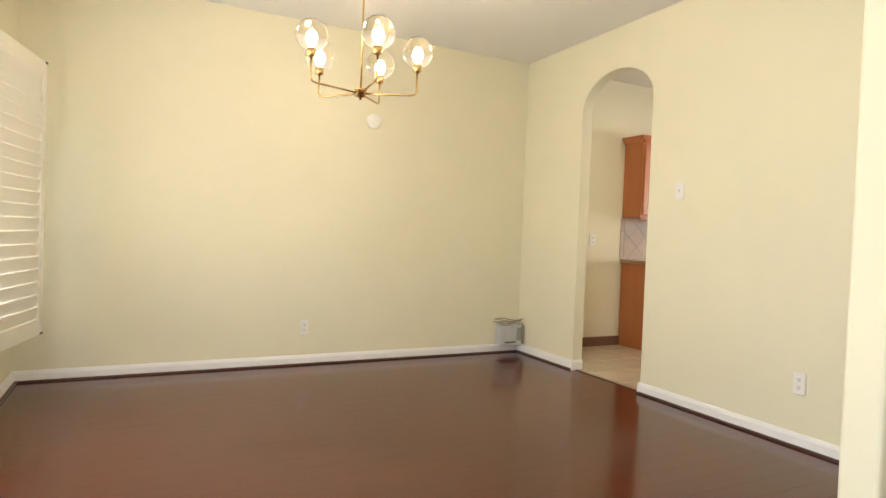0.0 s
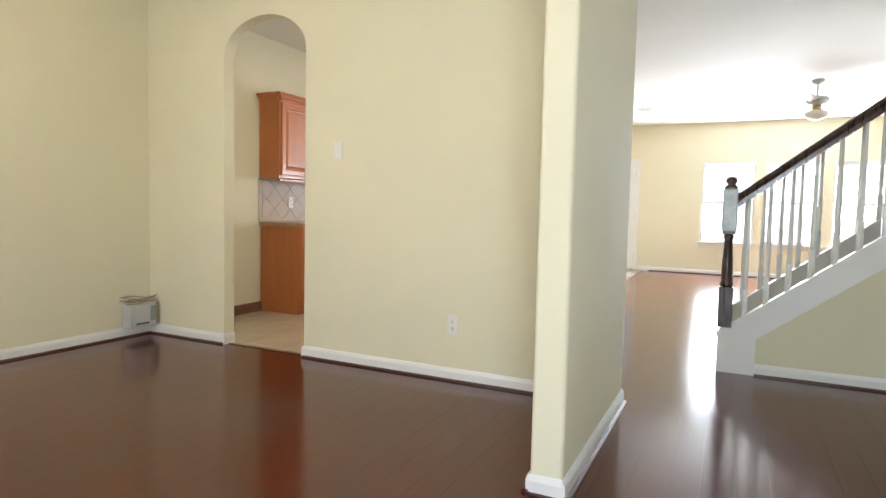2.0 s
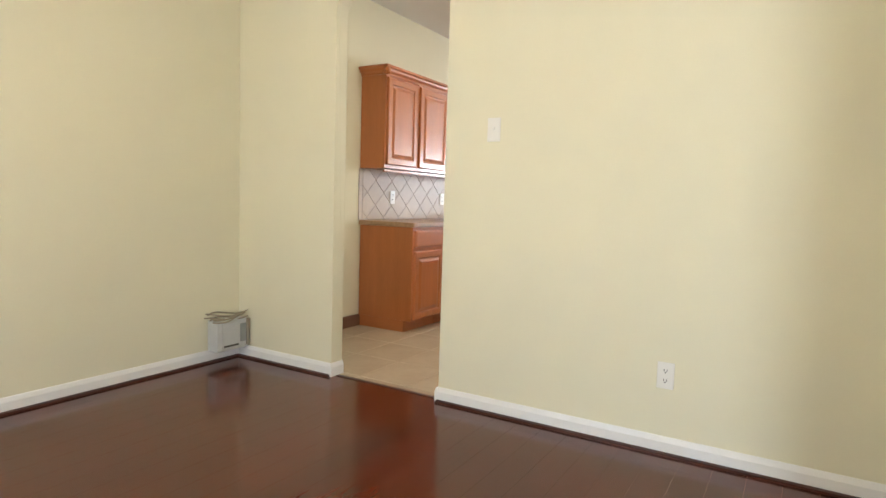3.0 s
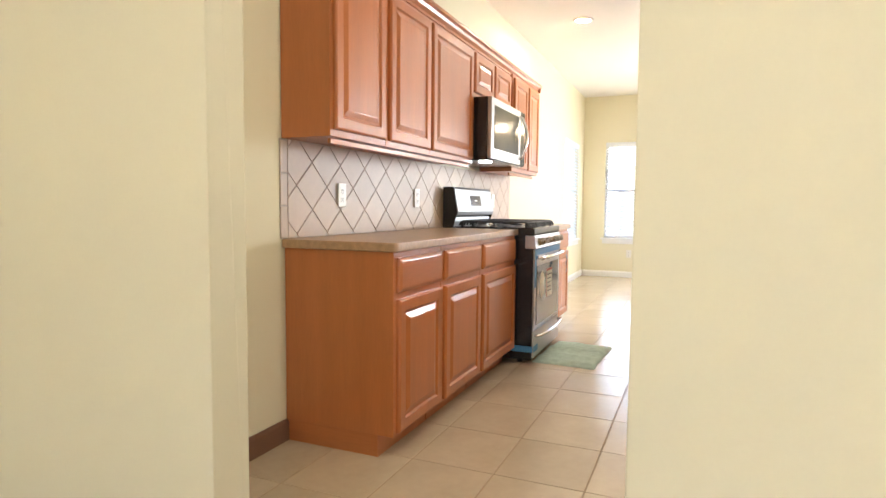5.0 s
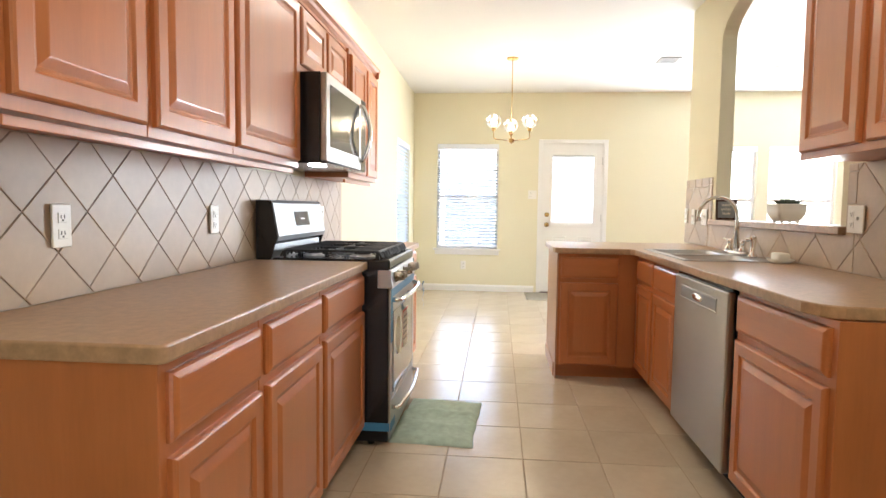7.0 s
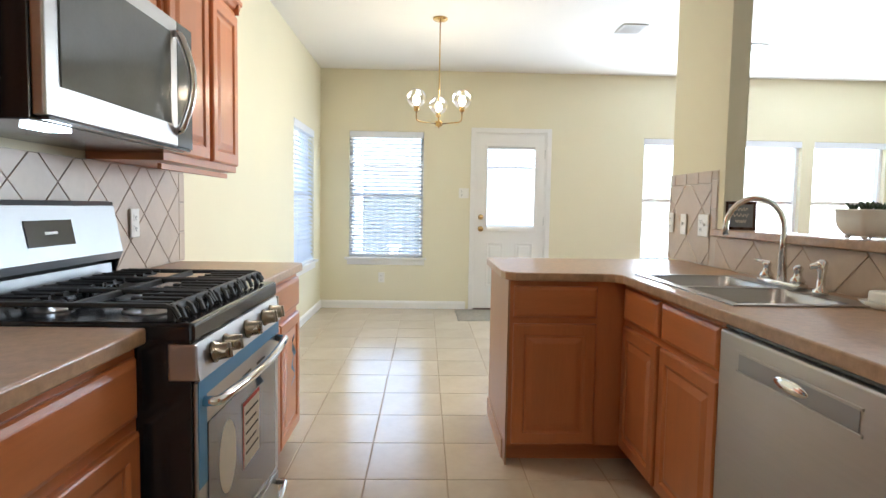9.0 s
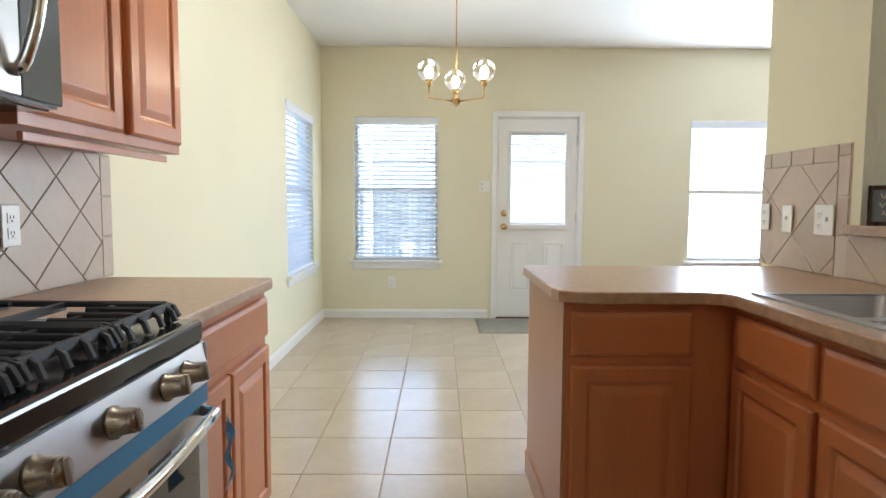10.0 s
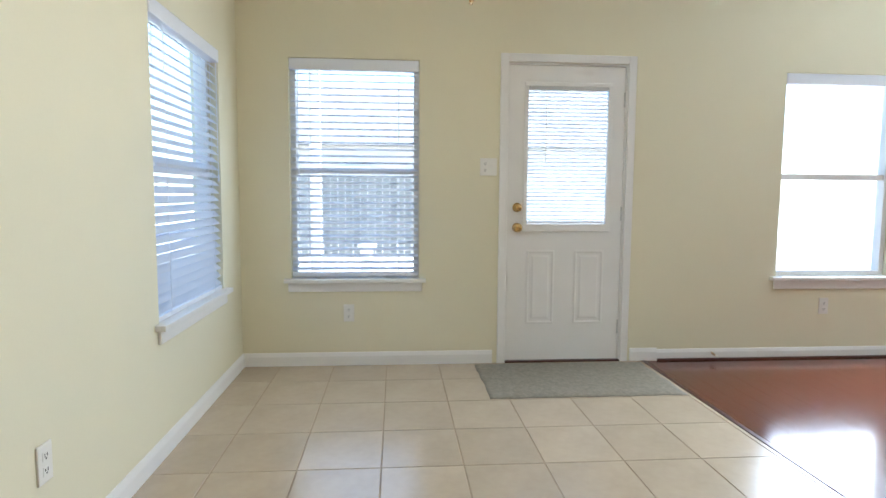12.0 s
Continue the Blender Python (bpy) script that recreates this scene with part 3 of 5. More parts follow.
SF = 2.755   # face of the south base cabinets
base_cabinet(4.955, 5.645, PY1 + 0.003, SF, [(4.985, 5.625)], "N", "reddish maple base cabinet at the worktop end")
base_cabinet(6.395, 7.322, PY1 + 0.003, SF, [(6.412, 6.862), (6.892, 7.290)], "N", "reddish maple sink cabinet with two doors", 0.735)
pc = base_cabinet(7.324, 8.03, PY1 + 0.003, 3.285, [(2.885, 3.268)], "W", "reddish maple peninsula cabinet")
part("end_panel", box(7.326, 8.038, 3.286, 3.293, 0.0, 0.872), PANEL, pc, "pale maple end panel")
part("back_panel", box(8.031, 8.038, PY1 + 0.003, 3.285, 0.0, 0.872), PANEL, pc, "pale maple back panel")
part("base_strip", box(7.40, 8.038, 3.293, 3.301, 0.0, 0.10, 0.003), PANEL, pc)
wall_cabinet(4.95, 5.855, PY1 + 0.003, 2.455, 1.385, 2.14, [(4.97, 5.385), (5.435, 5.835)], "N", "maple wall cabinet with two doors beside the pass-through")

# worktops


def counter_slab(pts, label, round_at=(), r=0.05):
    out = []
    n = len(pts)
    for i, p in enumerate(pts):
        if i in round_at:
            a, b, c = Vector(pts[i - 1]), Vector(p), Vector(pts[(i + 1) % n])
            u, v = (a - b).normalized(), (c - b).normalized()
            for k in range(7):
                s = k / 6
                out.append(tuple(b + u * r * (1 - s) ** 2 + v * r * s ** 2))
        else:
            out.append(p)
    bm = prism(bmesh.new(), out, "z", 0.874, 0.912)
    ob = single("worktop", bm, COUNTER, label, "worktop")
    b = ob.modifiers.new("edge", "BEVEL")
    b.width, b.segments, b.limit_method, b.angle_limit = 0.006, 3, "ANGLE", radians(50)
    return ob


counter_slab([(4.270, 4.318), (6.014, 4.318), (6.014, Y1 - 0.002), (4.270, Y1 - 0.002)], "brown mottled laminate worktop along the tiled wall", (0,), 0.02)
counter_slab([(6.794, 4.283), (7.616, 4.283), (7.616, Y1 - 0.002), (6.794, Y1 - 0.002)], "short brown laminate worktop beside the range", (1,), 0.03)
SNK = (6.41, 7.265, 2.262, 2.735)
# south worktop with a cut-out for the sink
sx0, sx1, sy0, sy1 = SNK[0] + 0.02, SNK[1] - 0.02, SNK[2] + 0.02, SNK[3] - 0.02
outer = [(4.962, PY1 + 0.002), (sx0, PY1 + 0.002)]
slit = [(sx0, sy0), (sx0, sy1), (sx1, sy1), (sx1, sy0), (sx0 + 0.0004, sy0), (sx0 + 0.0004, PY1 + 0.002)]
rest = [(8.09, PY1 + 0.002), (8.09, 3.275), (8.078, 3.308), (8.045, 3.320), (7.39, 3.320), (7.335, 3.308), (7.293, 3.265), (7.285, 3.22),
        (7.285, 2.87), (7.272, 2.822), (7.225, 2.80), (5.08, 2.80), (5.01, 2.78), (4.972, 2.73), (4.962, 2.67)]
bm = prism(bmesh.new(), outer + slit + rest, "z", 0.874, 0.912)
wt = single("worktop", bm, COUNTER, "brown laminate worktop turning into a peninsula", "worktop")
b = wt.modifiers.new("edge", "BEVEL")
b.width, b.segments, b.limit_method, b.angle_limit = 0.005, 2, "ANGLE", radians(60)

# ledge of the pass-through
ld = thing("window_ledge", (6.83, 2.11, 1.074), "brown laminate ledge in the pass-through opening", "ledge")
part("ledge_top", box(OX0 - 0.05, OX1 + 0.05, PY0 - 0.06, PY1 + 0.035, 1.074, 1.112, 0.006), COUNTER, ld)
part("ledge_trim", box(OX0 - 0.03, OX1 + 0.03, PY0 - 0.022, PY0 - 0.001, 1.007, 1.073, 0.005), TRIM, ld, "white painted trim")

# ---- wall tiles ----


def clip(poly, x0, x1, z0, z1):
    for k, lim, sign in ((0, x0, 1), (0, x1, -1), (1, z0, 1), (1, z1, -1)):
        out = []
        for i in range(len(poly)):
            p, q = poly[i - 1], poly[i]
            dp, dq = sign * (p[k] - lim), sign * (q[k] - lim)
            if dp * dq < 0:
                s = dp / (dp - dq)
                out.append((p[0] + s * (q[0] - p[0]), p[1] + s * (q[1] - p[1])))
            if dq >= 0:
                out.append(q)
        poly = out
        if len(poly) < 3:
            return []
    return poly


def poly_area(p):
    return abs(sum(p[i - 1][0] * p[i][1] - p[i][0] * p[i - 1][1] for i in range(len(p)))) / 2


def splash_tile(parent, pts, plane, side):
    """One wall tile with eased edges, standing out from the grout."""
    cx, cz = sum(p[0] for p in pts) / len(pts), sum(p[1] for p in pts) / len(pts)
    base = root_of(parent).location
    bm = bmesh.new()
    rings = []
    for shrink, d in ((0.0, -0.001), (0.0, 0.0020), (0.0022, 0.0040)):
        ring = []
        for x, z in pts:
            v = Vector((cx - x, cz - z))
            v = v.normalized() * shrink if v.length > 0.001 else v
            ring.append(bm.verts.new(Vector((x + v.x, plane + side * d, z + v.y)) - base))
        rings.append(ring)
    n = len(pts)
    for a, b in zip(rings, rings[1:]):
        for k in range(n):
            bm.faces.new((a[k], a[(k + 1) % n], b[(k + 1) % n], b[k]))
    bm.faces.new(rings[-1])
    ob = new("tile", mesh_from("tile", bm, SPLASH))
    ob.parent = parent


def diamonds(parent, plane, side, x0, x1, z0, z1, ox, oz, dx=0.2335, dz=0.216, gap=0.0022):
    i = int((x0 - ox) / (dx / 2)) - 2
    while ox + i * dx / 2 < x1 + dx:
        for k in range(-8, 9):
            if (i + k) % 2:
                continue
            cx, cz, h, g = ox + i * dx / 2, oz + k * dz / 2, dx / 2 - gap, dz / 2 - gap
            p = clip([(cx - h, cz), (cx, cz - g), (cx + h, cz), (cx, cz + g)], x0, x1, z0, z1)
            if len(p) >= 3 and poly_area(p) > 0.0004:
                q = [p[0]]
                for a in p[1:]:
                    if math.dist(a, q[-1]) > 0.002 and math.dist(a, q[0]) > 0.002:
                        q.append(a)
                if len(q) >= 3:
                    splash_tile(parent, q, plane, side)
        i += 1


def strip(parent, plane, side, x0, x1, z0, z1, upright, length=0.152, gap=0.003):
    u, end = (z0, z1) if upright else (x0, x1)
    while u < end - 0.02:
        v = min(u + length, end)
        p = [(x0, u + gap), (x1, u + gap), (x1, v - gap), (x0, v - gap)] if upright else [(u + gap, z0), (v - gap, z0), (v - gap, z1), (u + gap, z1)]
        splash_tile(parent, p, plane, side)
        u = v


# ---- sink, tap and things on the worktop ----
sk = thing("sink", ((SNK[0] + SNK[1]) / 2, (SNK[2] + SNK[3]) / 2, 0.912), "stainless steel double-bowl sink let into the worktop", "sink")
xm = (SNK[0] + SNK[1]) / 2


def rrect(x0, x1, y0, y1, r, n=5):
    pts = []
    for cx, cy, a in ((x1 - r, y1 - r, 0), (x0 + r, y1 - r, 90), (x0 + r, y0 + r, 180), (x1 - r, y0 + r, 270)):
        pts += [(cx + r * math.cos(radians(a + 90 * k / n)), cy + r * math.sin(radians(a + 90 * k / n))) for k in range(n + 1)]
    return pts


def rings_mesh(rows):
    """Rows of equally long closed outlines (points, z), joined; the last one is closed."""
    bm = bmesh.new()
    rr = [[bm.verts.new((x, y, z)) for x, y in pts] for pts, z in rows]
    n = len(rr[0])
    for a, b in zip(rr, rr[1:]):
        for k in range(n):
            bm.faces.new((a[k], a[(k + 1) % n], b[(k + 1) % n], b[k]))
    bm.faces.new(rr[-1])
    return bm


for a, b in ((SNK[0] + 0.035, xm - 0.018), (xm + 0.018, SNK[1] - 0.035)):
    ya, yb = SNK[2] + 0.075, SNK[3] - 0.03
    part("bowl", rings_mesh([(rrect(a, b, ya, yb, 0.05), 0.9165), (rrect(a + 0.004, b - 0.004, ya + 0.004, yb - 0.004, 0.05), 0.910), (rrect(a + 0.012, b - 0.012, ya + 0.012, yb - 0.012, 0.05), 0.78),
                             (rrect(a + 0.035, b - 0.035, ya + 0.035, yb - 0.035, 0.05), 0.745)]), STEEL, sk, "", True)
    part("drain", lathe(bmesh.new(), [(0.04, 0), (0.042, 0.003), (0.02, 0.001)], ((a + b) / 2, (ya + yb) / 2, 0.746)), CHROME, sk, "", True)
# rim as a frame round both bowls
bm = bmesh.new()
ya, yb = SNK[2] + 0.079, SNK[3] - 0.034
for x0, x1, y0, y1 in ((SNK[0], SNK[0] + 0.039, SNK[2], SNK[3]), (SNK[1] - 0.039, SNK[1], SNK[2], SNK[3]), (SNK[0] + 0.039, SNK[1] - 0.039, SNK[2], ya),
                       (SNK[0] + 0.039, SNK[1] - 0.039, yb, SNK[3]), (xm - 0.022, xm + 0.022, ya, yb)):
    add_box(bm, x0, x1, y0, y1, 0.9125, 0.9175)
part("rim", bm, STEEL, sk)

fc = thing("faucet", (6.89, 2.295, 0.917), "chrome gooseneck kitchen tap with two lever handles", "faucet")
part("base_plate", box(6.76, 7.02, 2.270, 2.322, 0.918, 0.940, 0.008), CHROME, fc, "", True)
spout = [(6.89, 2.295, 0.935), (6.89, 2.295, 1.10)]
for k in range(13):
    a = math.pi * k / 12 * 1.08
    spout.append((6.89 + 0.02 * (1 - math.cos(a)), 2.295 + 0.105 * (1 - math.cos(a)), 1.14 + 0.115 * math.sin(a)))
part("spout", tube(bmesh.new(), spout, [0.018, 0.012] + [0.0105] * 12 + [0.013], 12), CHROME, fc, "", True)
for x in (6.79, 6.99):
    h = part("handle", lathe(bmesh.new(), [(0.024, 0), (0.026, 0.012), (0.015, 0.028), (0.013, 0.045), (0.019, 0.055), (0.012, 0.066), (0.004, 0.07)], (x, 2.295, 0.938)), CHROME, fc, "", True)
    part("lever", tube(bmesh.new(), [(x, 2.295, 0.998), (x + (0.06 if x > 6.89 else -0.03), 2.31, 1.006)], [0.008, 0.006], 8), CHROME, h, "", True)
sp = thing("sink_sprayer", (6.66, 2.295, 0.917), "chrome pull-out sprayer standing by the tap", "sprayer")
part("body", lathe(bmesh.new(), [(0.024, 0), (0.026, 0.01), (0.014, 0.022), (0.012, 0.06), (0.017, 0.09), (0.018, 0.115), (0.008, 0.122)], (6.66, 2.295, 0.9175)), CHROME, sp, "", True)
part("nozzle", tube(bmesh.new(), [(6.66, 2.295, 1.025), (6.67, 2.33, 1.012)], [0.013, 0.01], 8), CHROME, sp, "", True)

so = thing("soap_dish", (6.40, 2.265, 0.912), "cream ceramic soap dish with a sponge on the worktop", "soap dish")
part("dish", rings_mesh([(rrect(6.355, 6.445, 2.225, 2.305, 0.03), 0.9125), (rrect(6.33, 6.47, 2.205, 2.325, 0.04), 0.934), (rrect(6.335, 6.465, 2.21, 2.32, 0.04), 0.934), (rrect(6.355, 6.445, 2.225, 2.305, 0.03), 0.924)]), CERAMIC, so, "", True)
part("soap_bar", box(6.355, 6.445, 2.235, 2.295, 0.925, 0.965, 0.01, 3), PLASTIC, so, "pale soap bar", True)

bw = thing("planter_bowl", (6.70, 2.11, 1.112), "squarish white ceramic bowl of dark succulents on the ledge", "planter")
def square_ring(half, radius):
    half, radius = half * 0.72, radius * 0.72
    return rrect(6.70 - half, 6.70 + half, 2.11 - half, 2.11 + half, radius)


part("bowl", rings_mesh([(square_ring(0.062, 0.02), 1.121), (square_ring(0.082, 0.025), 1.130), (square_ring(0.100, 0.025), 1.155), (square_ring(0.106, 0.022), 1.180), (square_ring(0.104, 0.018), 1.208),
                         (square_ring(0.107, 0.018), 1.211), (square_ring(0.107, 0.018), 1.217), (square_ring(0.097, 0.016), 1.217), (square_ring(0.095, 0.016), 1.203)]), CERAMIC, bw, "", True)
for dx in (-0.042, 0.042):
    for dy in (-0.042, 0.042):
        part("foot", ball(bmesh.new(), (6.70 + dx, 2.11 + dy, 1.1205), 0.011, 1, 1, 0.75, 10), CERAMIC, bw, "", True)
part("soil", rings_mesh([(square_ring(0.0945, 0.016), 1.2035), (square_ring(0.080, 0.016), 1.209)]), SOIL, bw)
rnd = random.Random(5)
for k in range(9):
    a, r = k * 2.4, 0.014 + 0.042 * (k % 3) / 2
    px, py = 6.70 + r * math.cos(a), 2.11 + r * math.sin(a)
    bm = bmesh.new()
    for j in range(9):
        t, ln = j * 0.7 + k, 0.020 + 0.006 * rnd.random()
        tube(bm, [(px, py, 1.206), (px + ln * 0.5 * math.cos(t), py + ln * 0.5 * math.sin(t), 1.222 + 0.008 * rnd.random()), (px + ln * math.cos(t), py + ln * math.sin(t), 1.230 + 0.018 * rnd.random())], [0.004, 0.006, 0.001], 5)
    part("succulent", bm, SUCCULENT, bw)

pf = thing("picture_frame", (7.50, 2.12, 1.112), "small dark framed sign with pale script on the ledge", "picture frame")
M = Matrix.Translation((7.525, 2.125, 1.1125)) @ Matrix.Rotation(0.95, 4, "Z") @ Matrix.Rotation(-0.08, 4, "X") @ Matrix.Diagonal((0.8, 0.8, 0.85, 1))


def posed(bm, m):
    bmesh.ops.transform(bm, matrix=m, verts=bm.verts)
    return bm


for a, b, u, v in ((-0.085, -0.068, 0, 0.165), (0.068, 0.085, 0, 0.165), (-0.068, 0.068, 0, 0.017), (-0.068, 0.068, 0.148, 0.165)):
    part("frame", posed(box(a, b, -0.012, 0.012, u, v, 0.002), M), NEWEL, pf)
part("print", posed(box(-0.068, 0.068, -0.004, 0.004, 0.017, 0.148), M), CHALK, pf, "slate-grey printed card")
for k, (w, zc) in enumerate(((0.075, 0.12), (0.09, 0.085), (0.06, 0.05))):
    bm = bmesh.new()
    tube(bm, [(-w / 2 + w * j / 14, 0.0055, zc + 0.011 * math.sin(j * 1.9 + k)) for j in range(15)], 0.0022, 5)
    part("script_line", posed(bm, M), PAPER, pf)

# ---- dishwasher ----
dw = thing("dishwasher", (6.02, 2.45, 0), "stainless steel dishwasher with a pocket handle", "dishwasher")
part("body", box(5.650, 6.390, PY1 + 0.01, SF - 0.005, 0.10, 0.868), BLACK, dw)
part("door", box(5.676, 6.384, SF - 0.004, SF + 0.030, 0.105, 0.852, 0.008, 3), STEEL, dw)
part("handle_pocket", box(5.80, 6.27, SF + 0.0301, SF + 0.0322, 0.752, 0.800, 0.001), DULL, dw, "recessed grey handle pocket")
part("pocket_lip", box(5.79, 6.28, SF + 0.0301, SF + 0.0345, 0.8005, 0.808, 0.0015), STEEL, dw)
part("pocket_lip", box(5.79, 6.28, SF + 0.0301, SF + 0.0345, 0.744, 0.7515, 0.0015), STEEL, dw)
part("thumb_grip", ball(bmesh.new(), (6.03, SF + 0.033, 0.778), 0.022, 3.2, 0.45, 0.85, 20), CHROME, dw, "oval chrome thumb grip", True)
part("vent_shadow_gap", box(5.676, 6.384, SF - 0.003, SF + 0.012, 0.8525, 0.866), BLACK, dw)
part("toe_kick", box(5.653, 6.387, PY1 + 0.02, SF - 0.07, 0.0, 0.10), BLACK, dw)

# ---- gas range ----
RX0, RX1, RF = 6.019, 6.789, 4.21
rg = thing("gas_range", (6.38, 4.55, 0), "stainless steel and black gas range, taped in blue", "stove")
part("body", box(RX0, RX1, RF + 0.009, Y1 - 0.02, 0.03, 0.895, 0.004), BLACK, rg)
for x in (RX0 + 0.05, RX1 - 0.05):
    for y in (RF + 0.10, Y1 - 0.10):
        part("foot", lathe(bmesh.new(), [(0.018, 0), (0.018, 0.03)], (x, y, 0), n=10), BLACK, rg)
part("cooktop", box(RX0 - 0.002, RX1 + 0.002, RF + 0.002, Y1 - 0.10, 0.872, 0.922, 0.010, 3), BLACK, rg, "black enamel cooktop")
# control panel, leaning back
bm = prism(bmesh.new(), [(RF + 0.06, 0.785), (RF - 0.012, 0.785), (RF + 0.002, 0.871), (RF + 0.06, 0.871)], "x", RX0 - 0.002, RX1 + 0.002)
part("control_panel", bm, STEEL, rg)
tiltm = Matrix.Rotation(math.pi / 2 - 0.15, 4, "X")
for k, f in enumerate((0.14, 0.26, 0.50, 0.74, 0.86)):
    x = RX0 + (RX1 - RX0) * f
    kb = part("knob", lathe(bmesh.new(), [(0.027, 0), (0.027, 0.006), (0.022, 0.010), (0.0205, 0.036), (0.019, 0.040), (0.004, 0.041)], (x, RF - 0.005, 0.828), tiltm, 24), KNOB, rg, "", True)
    part("grip", posed(box(-0.005, 0.005, -0.019, 0.019, 0.038, 0.046, 0.002), Matrix.Translation((x, RF - 0.005, 0.828)) @ tiltm), KNOB, kb)
# oven door, window, handle
part("oven_door", box(RX0 + 0.004, RX1 - 0.004, RF - 0.004, RF + 0.008, 0.235, 0.778, 0.004, 3), STEEL, rg)
part("oven_window", box(RX0 + 0.06, RX1 - 0.06, RF - 0.0075, RF - 0.0042, 0.26, 0.665, 0.001), DARKGLASS, rg, "dark glass oven window")


def bowed(z, y0, bulge, r):
    pts = [(RX0 + 0.035, y0 + 0.0, z), (RX0 + 0.04, y0 - 0.03, z)]
    for k in range(11):
        s = k / 10
        pts.append((RX0 + 0.05 + (RX1 - RX0 - 0.10) * s, y0 - 0.036 - bulge * math.sin(math.pi * s), z))
    pts += [(RX1 - 0.04, y0 - 0.03, z), (RX1 - 0.035, y0, z)]
    return tube(bmesh.new(), pts, r, 10)


part("oven_handle", bowed(0.725, RF - 0.004, 0.022, 0.0125), CHROME, rg, "", True)
for f in (0.30, 0.50, 0.70):
    x = RX0 + (RX1 - RX0) * f
    part("vent_slot", box(x - 0.045, x + 0.045, RF - 0.0052, RF - 0.0041, 0.690, 0.698), SLOT, rg)
for x in (RX0 - 0.003, RX1 - 0.006):
    part("panel_end", box(x, x + 0.009, RF - 0.006, RF + 0.062, 0.784, 0.870, 0.004, 3), STEEL, rg, "rounded steel end cap")
part("drawer", box(RX0 + 0.004, RX1 - 0.004, RF - 0.004, RF + 0.008, 0.045, 0.228, 0.004, 3), STEEL, rg)
part("drawer_handle", bowed(0.195, RF - 0.004, 0.018, 0.011), CHROME, rg, "", True)
part("tape", box(RX0 + 0.004, RX1 - 0.004, RF - 0.0062, RF - 0.0043, 0.738, 0.780), BLUE, rg, "strip of blue tape")
part("tape", box(RX0 + 0.003, RX0 + 0.055, RF - 0.0064, RF - 0.0044, 0.52, 0.737), BLUE, rg, "strip of blue tape")
part("tape", box(RX0 - 0.003, RX0 - 0.0003, RF + 0.0, RF + 0.15, 0.085, 0.125), BLUE, rg, "strip of blue tape")
part("tape", box(RX0 + 0.001, RX0 + 0.12, RF - 0.0064, RF - 0.0044, 0.085, 0.125), BLUE, rg, "strip of blue tape")
bm = bmesh.new()
rows = []
for k in range(9):
    z = 0.735 - 0.022 * k
    o = 0.010 * math.sin(k * 1.3)
    rows.append([bm.verts.new((RX1 - 0.075 + o, RF - 0.072 - 0.006 * math.cos(k * 2), z)), bm.verts.new((RX1 - 0.022 - o, RF - 0.066 + 0.006 * math.sin(k * 1.7), z))])
for a, b in zip(rows, rows[1:]):
    bm.faces.new((a[0], a[1], b[1], b[0]))
bmesh.ops.solidify(bm, geom=bm.faces[:], thickness=0.0012)
part("tape", bm, BLUE, rg, "loose blue tape hanging from the handle")
part("sticker", posed(lathe(bmesh.new(), [(0.068, 0), (0.068, 0.001)], n=28), Matrix.Translation((RX0 + 0.20, RF - 0.0078, 0.52)) @ Matrix.Rotation(math.pi / 2, 4, "X") @ Matrix.Diagonal((1, 1.45, 1, 1))), PAPER, rg, "oval cream paper sticker")
st = part("energy_label", box(RX0 + 0.33, RX0 + 0.50, RF - 0.0090, RF - 0.0077, 0.42, 0.62), PAPER, rg, "paper label with a red edge")
part("label_edge", box(RX0 + 0.33, RX0 + 0.50, RF - 0.0098, RF - 0.0091, 0.607, 0.62), REDPRINT, st)
part("label_edge", box(RX0 + 0.33, RX0 + 0.338, RF - 0.0098, RF - 0.0091, 0.42, 0.606), REDPRINT, st)
for k in range(5):
    part("text_line", box(RX0 + 0.355, RX0 + 0.485 - 0.02 * (k % 2), RF - 0.0096, RF - 0.0091, 0.575 - 0.03 * k, 0.582 - 0.03 * k), SLOT, st)
# backguard
bm = prism(bmesh.new(), [(Y1 - 0.022, 0.90), (Y1 - 0.10, 0.90), (Y1 - 0.10, 0.985), (Y1 - 0.022, 0.985)], "x", RX0 + 0.01, RX1 - 0.01)
part("vent_riser", bm, DULL, rg)
bm = prism(bmesh.new(), [(Y1 - 0.022, 0.985), (Y1 - 0.125, 1.00), (Y1 - 0.135, 1.025), (Y1 - 0.105, 1.185), (Y1 - 0.09, 1.20), (Y1 - 0.022, 1.20)], "x", RX0, RX1)
part("backguard", bm, DULL, rg)
for x in (RX0 - 0.006, RX1 + 0.0005):
    part("backguard_end", prism(bmesh.new(), [(Y1 - 0.022, 0.90), (Y1 - 0.09, 0.90), (Y1 - 0.128, 1.02), (Y1 - 0.098, 1.198), (Y1 - 0.022, 1.198)], "x", x, x + 0.0055), BLACK, rg)
part("display", posed(box(-0.11, 0.11, -0.001, 0.0015, -0.038, 0.038), Matrix.Translation(((RX0 + RX1) / 2, Y1 - 0.122, 1.105)) @ Matrix.Rotation(-0.185, 4, "X")), DARKGLASS, rg, "dark digital display")
part("button_row", posed(box(-0.03, 0.03, -0.0025, -0.0012, -0.004, 0.004), Matrix.Translation(((RX0 + RX1) / 2, Y1 - 0.122, 1.105)) @ Matrix.Rotation(-0.185, 4, "X")), PLASTIC, rg)
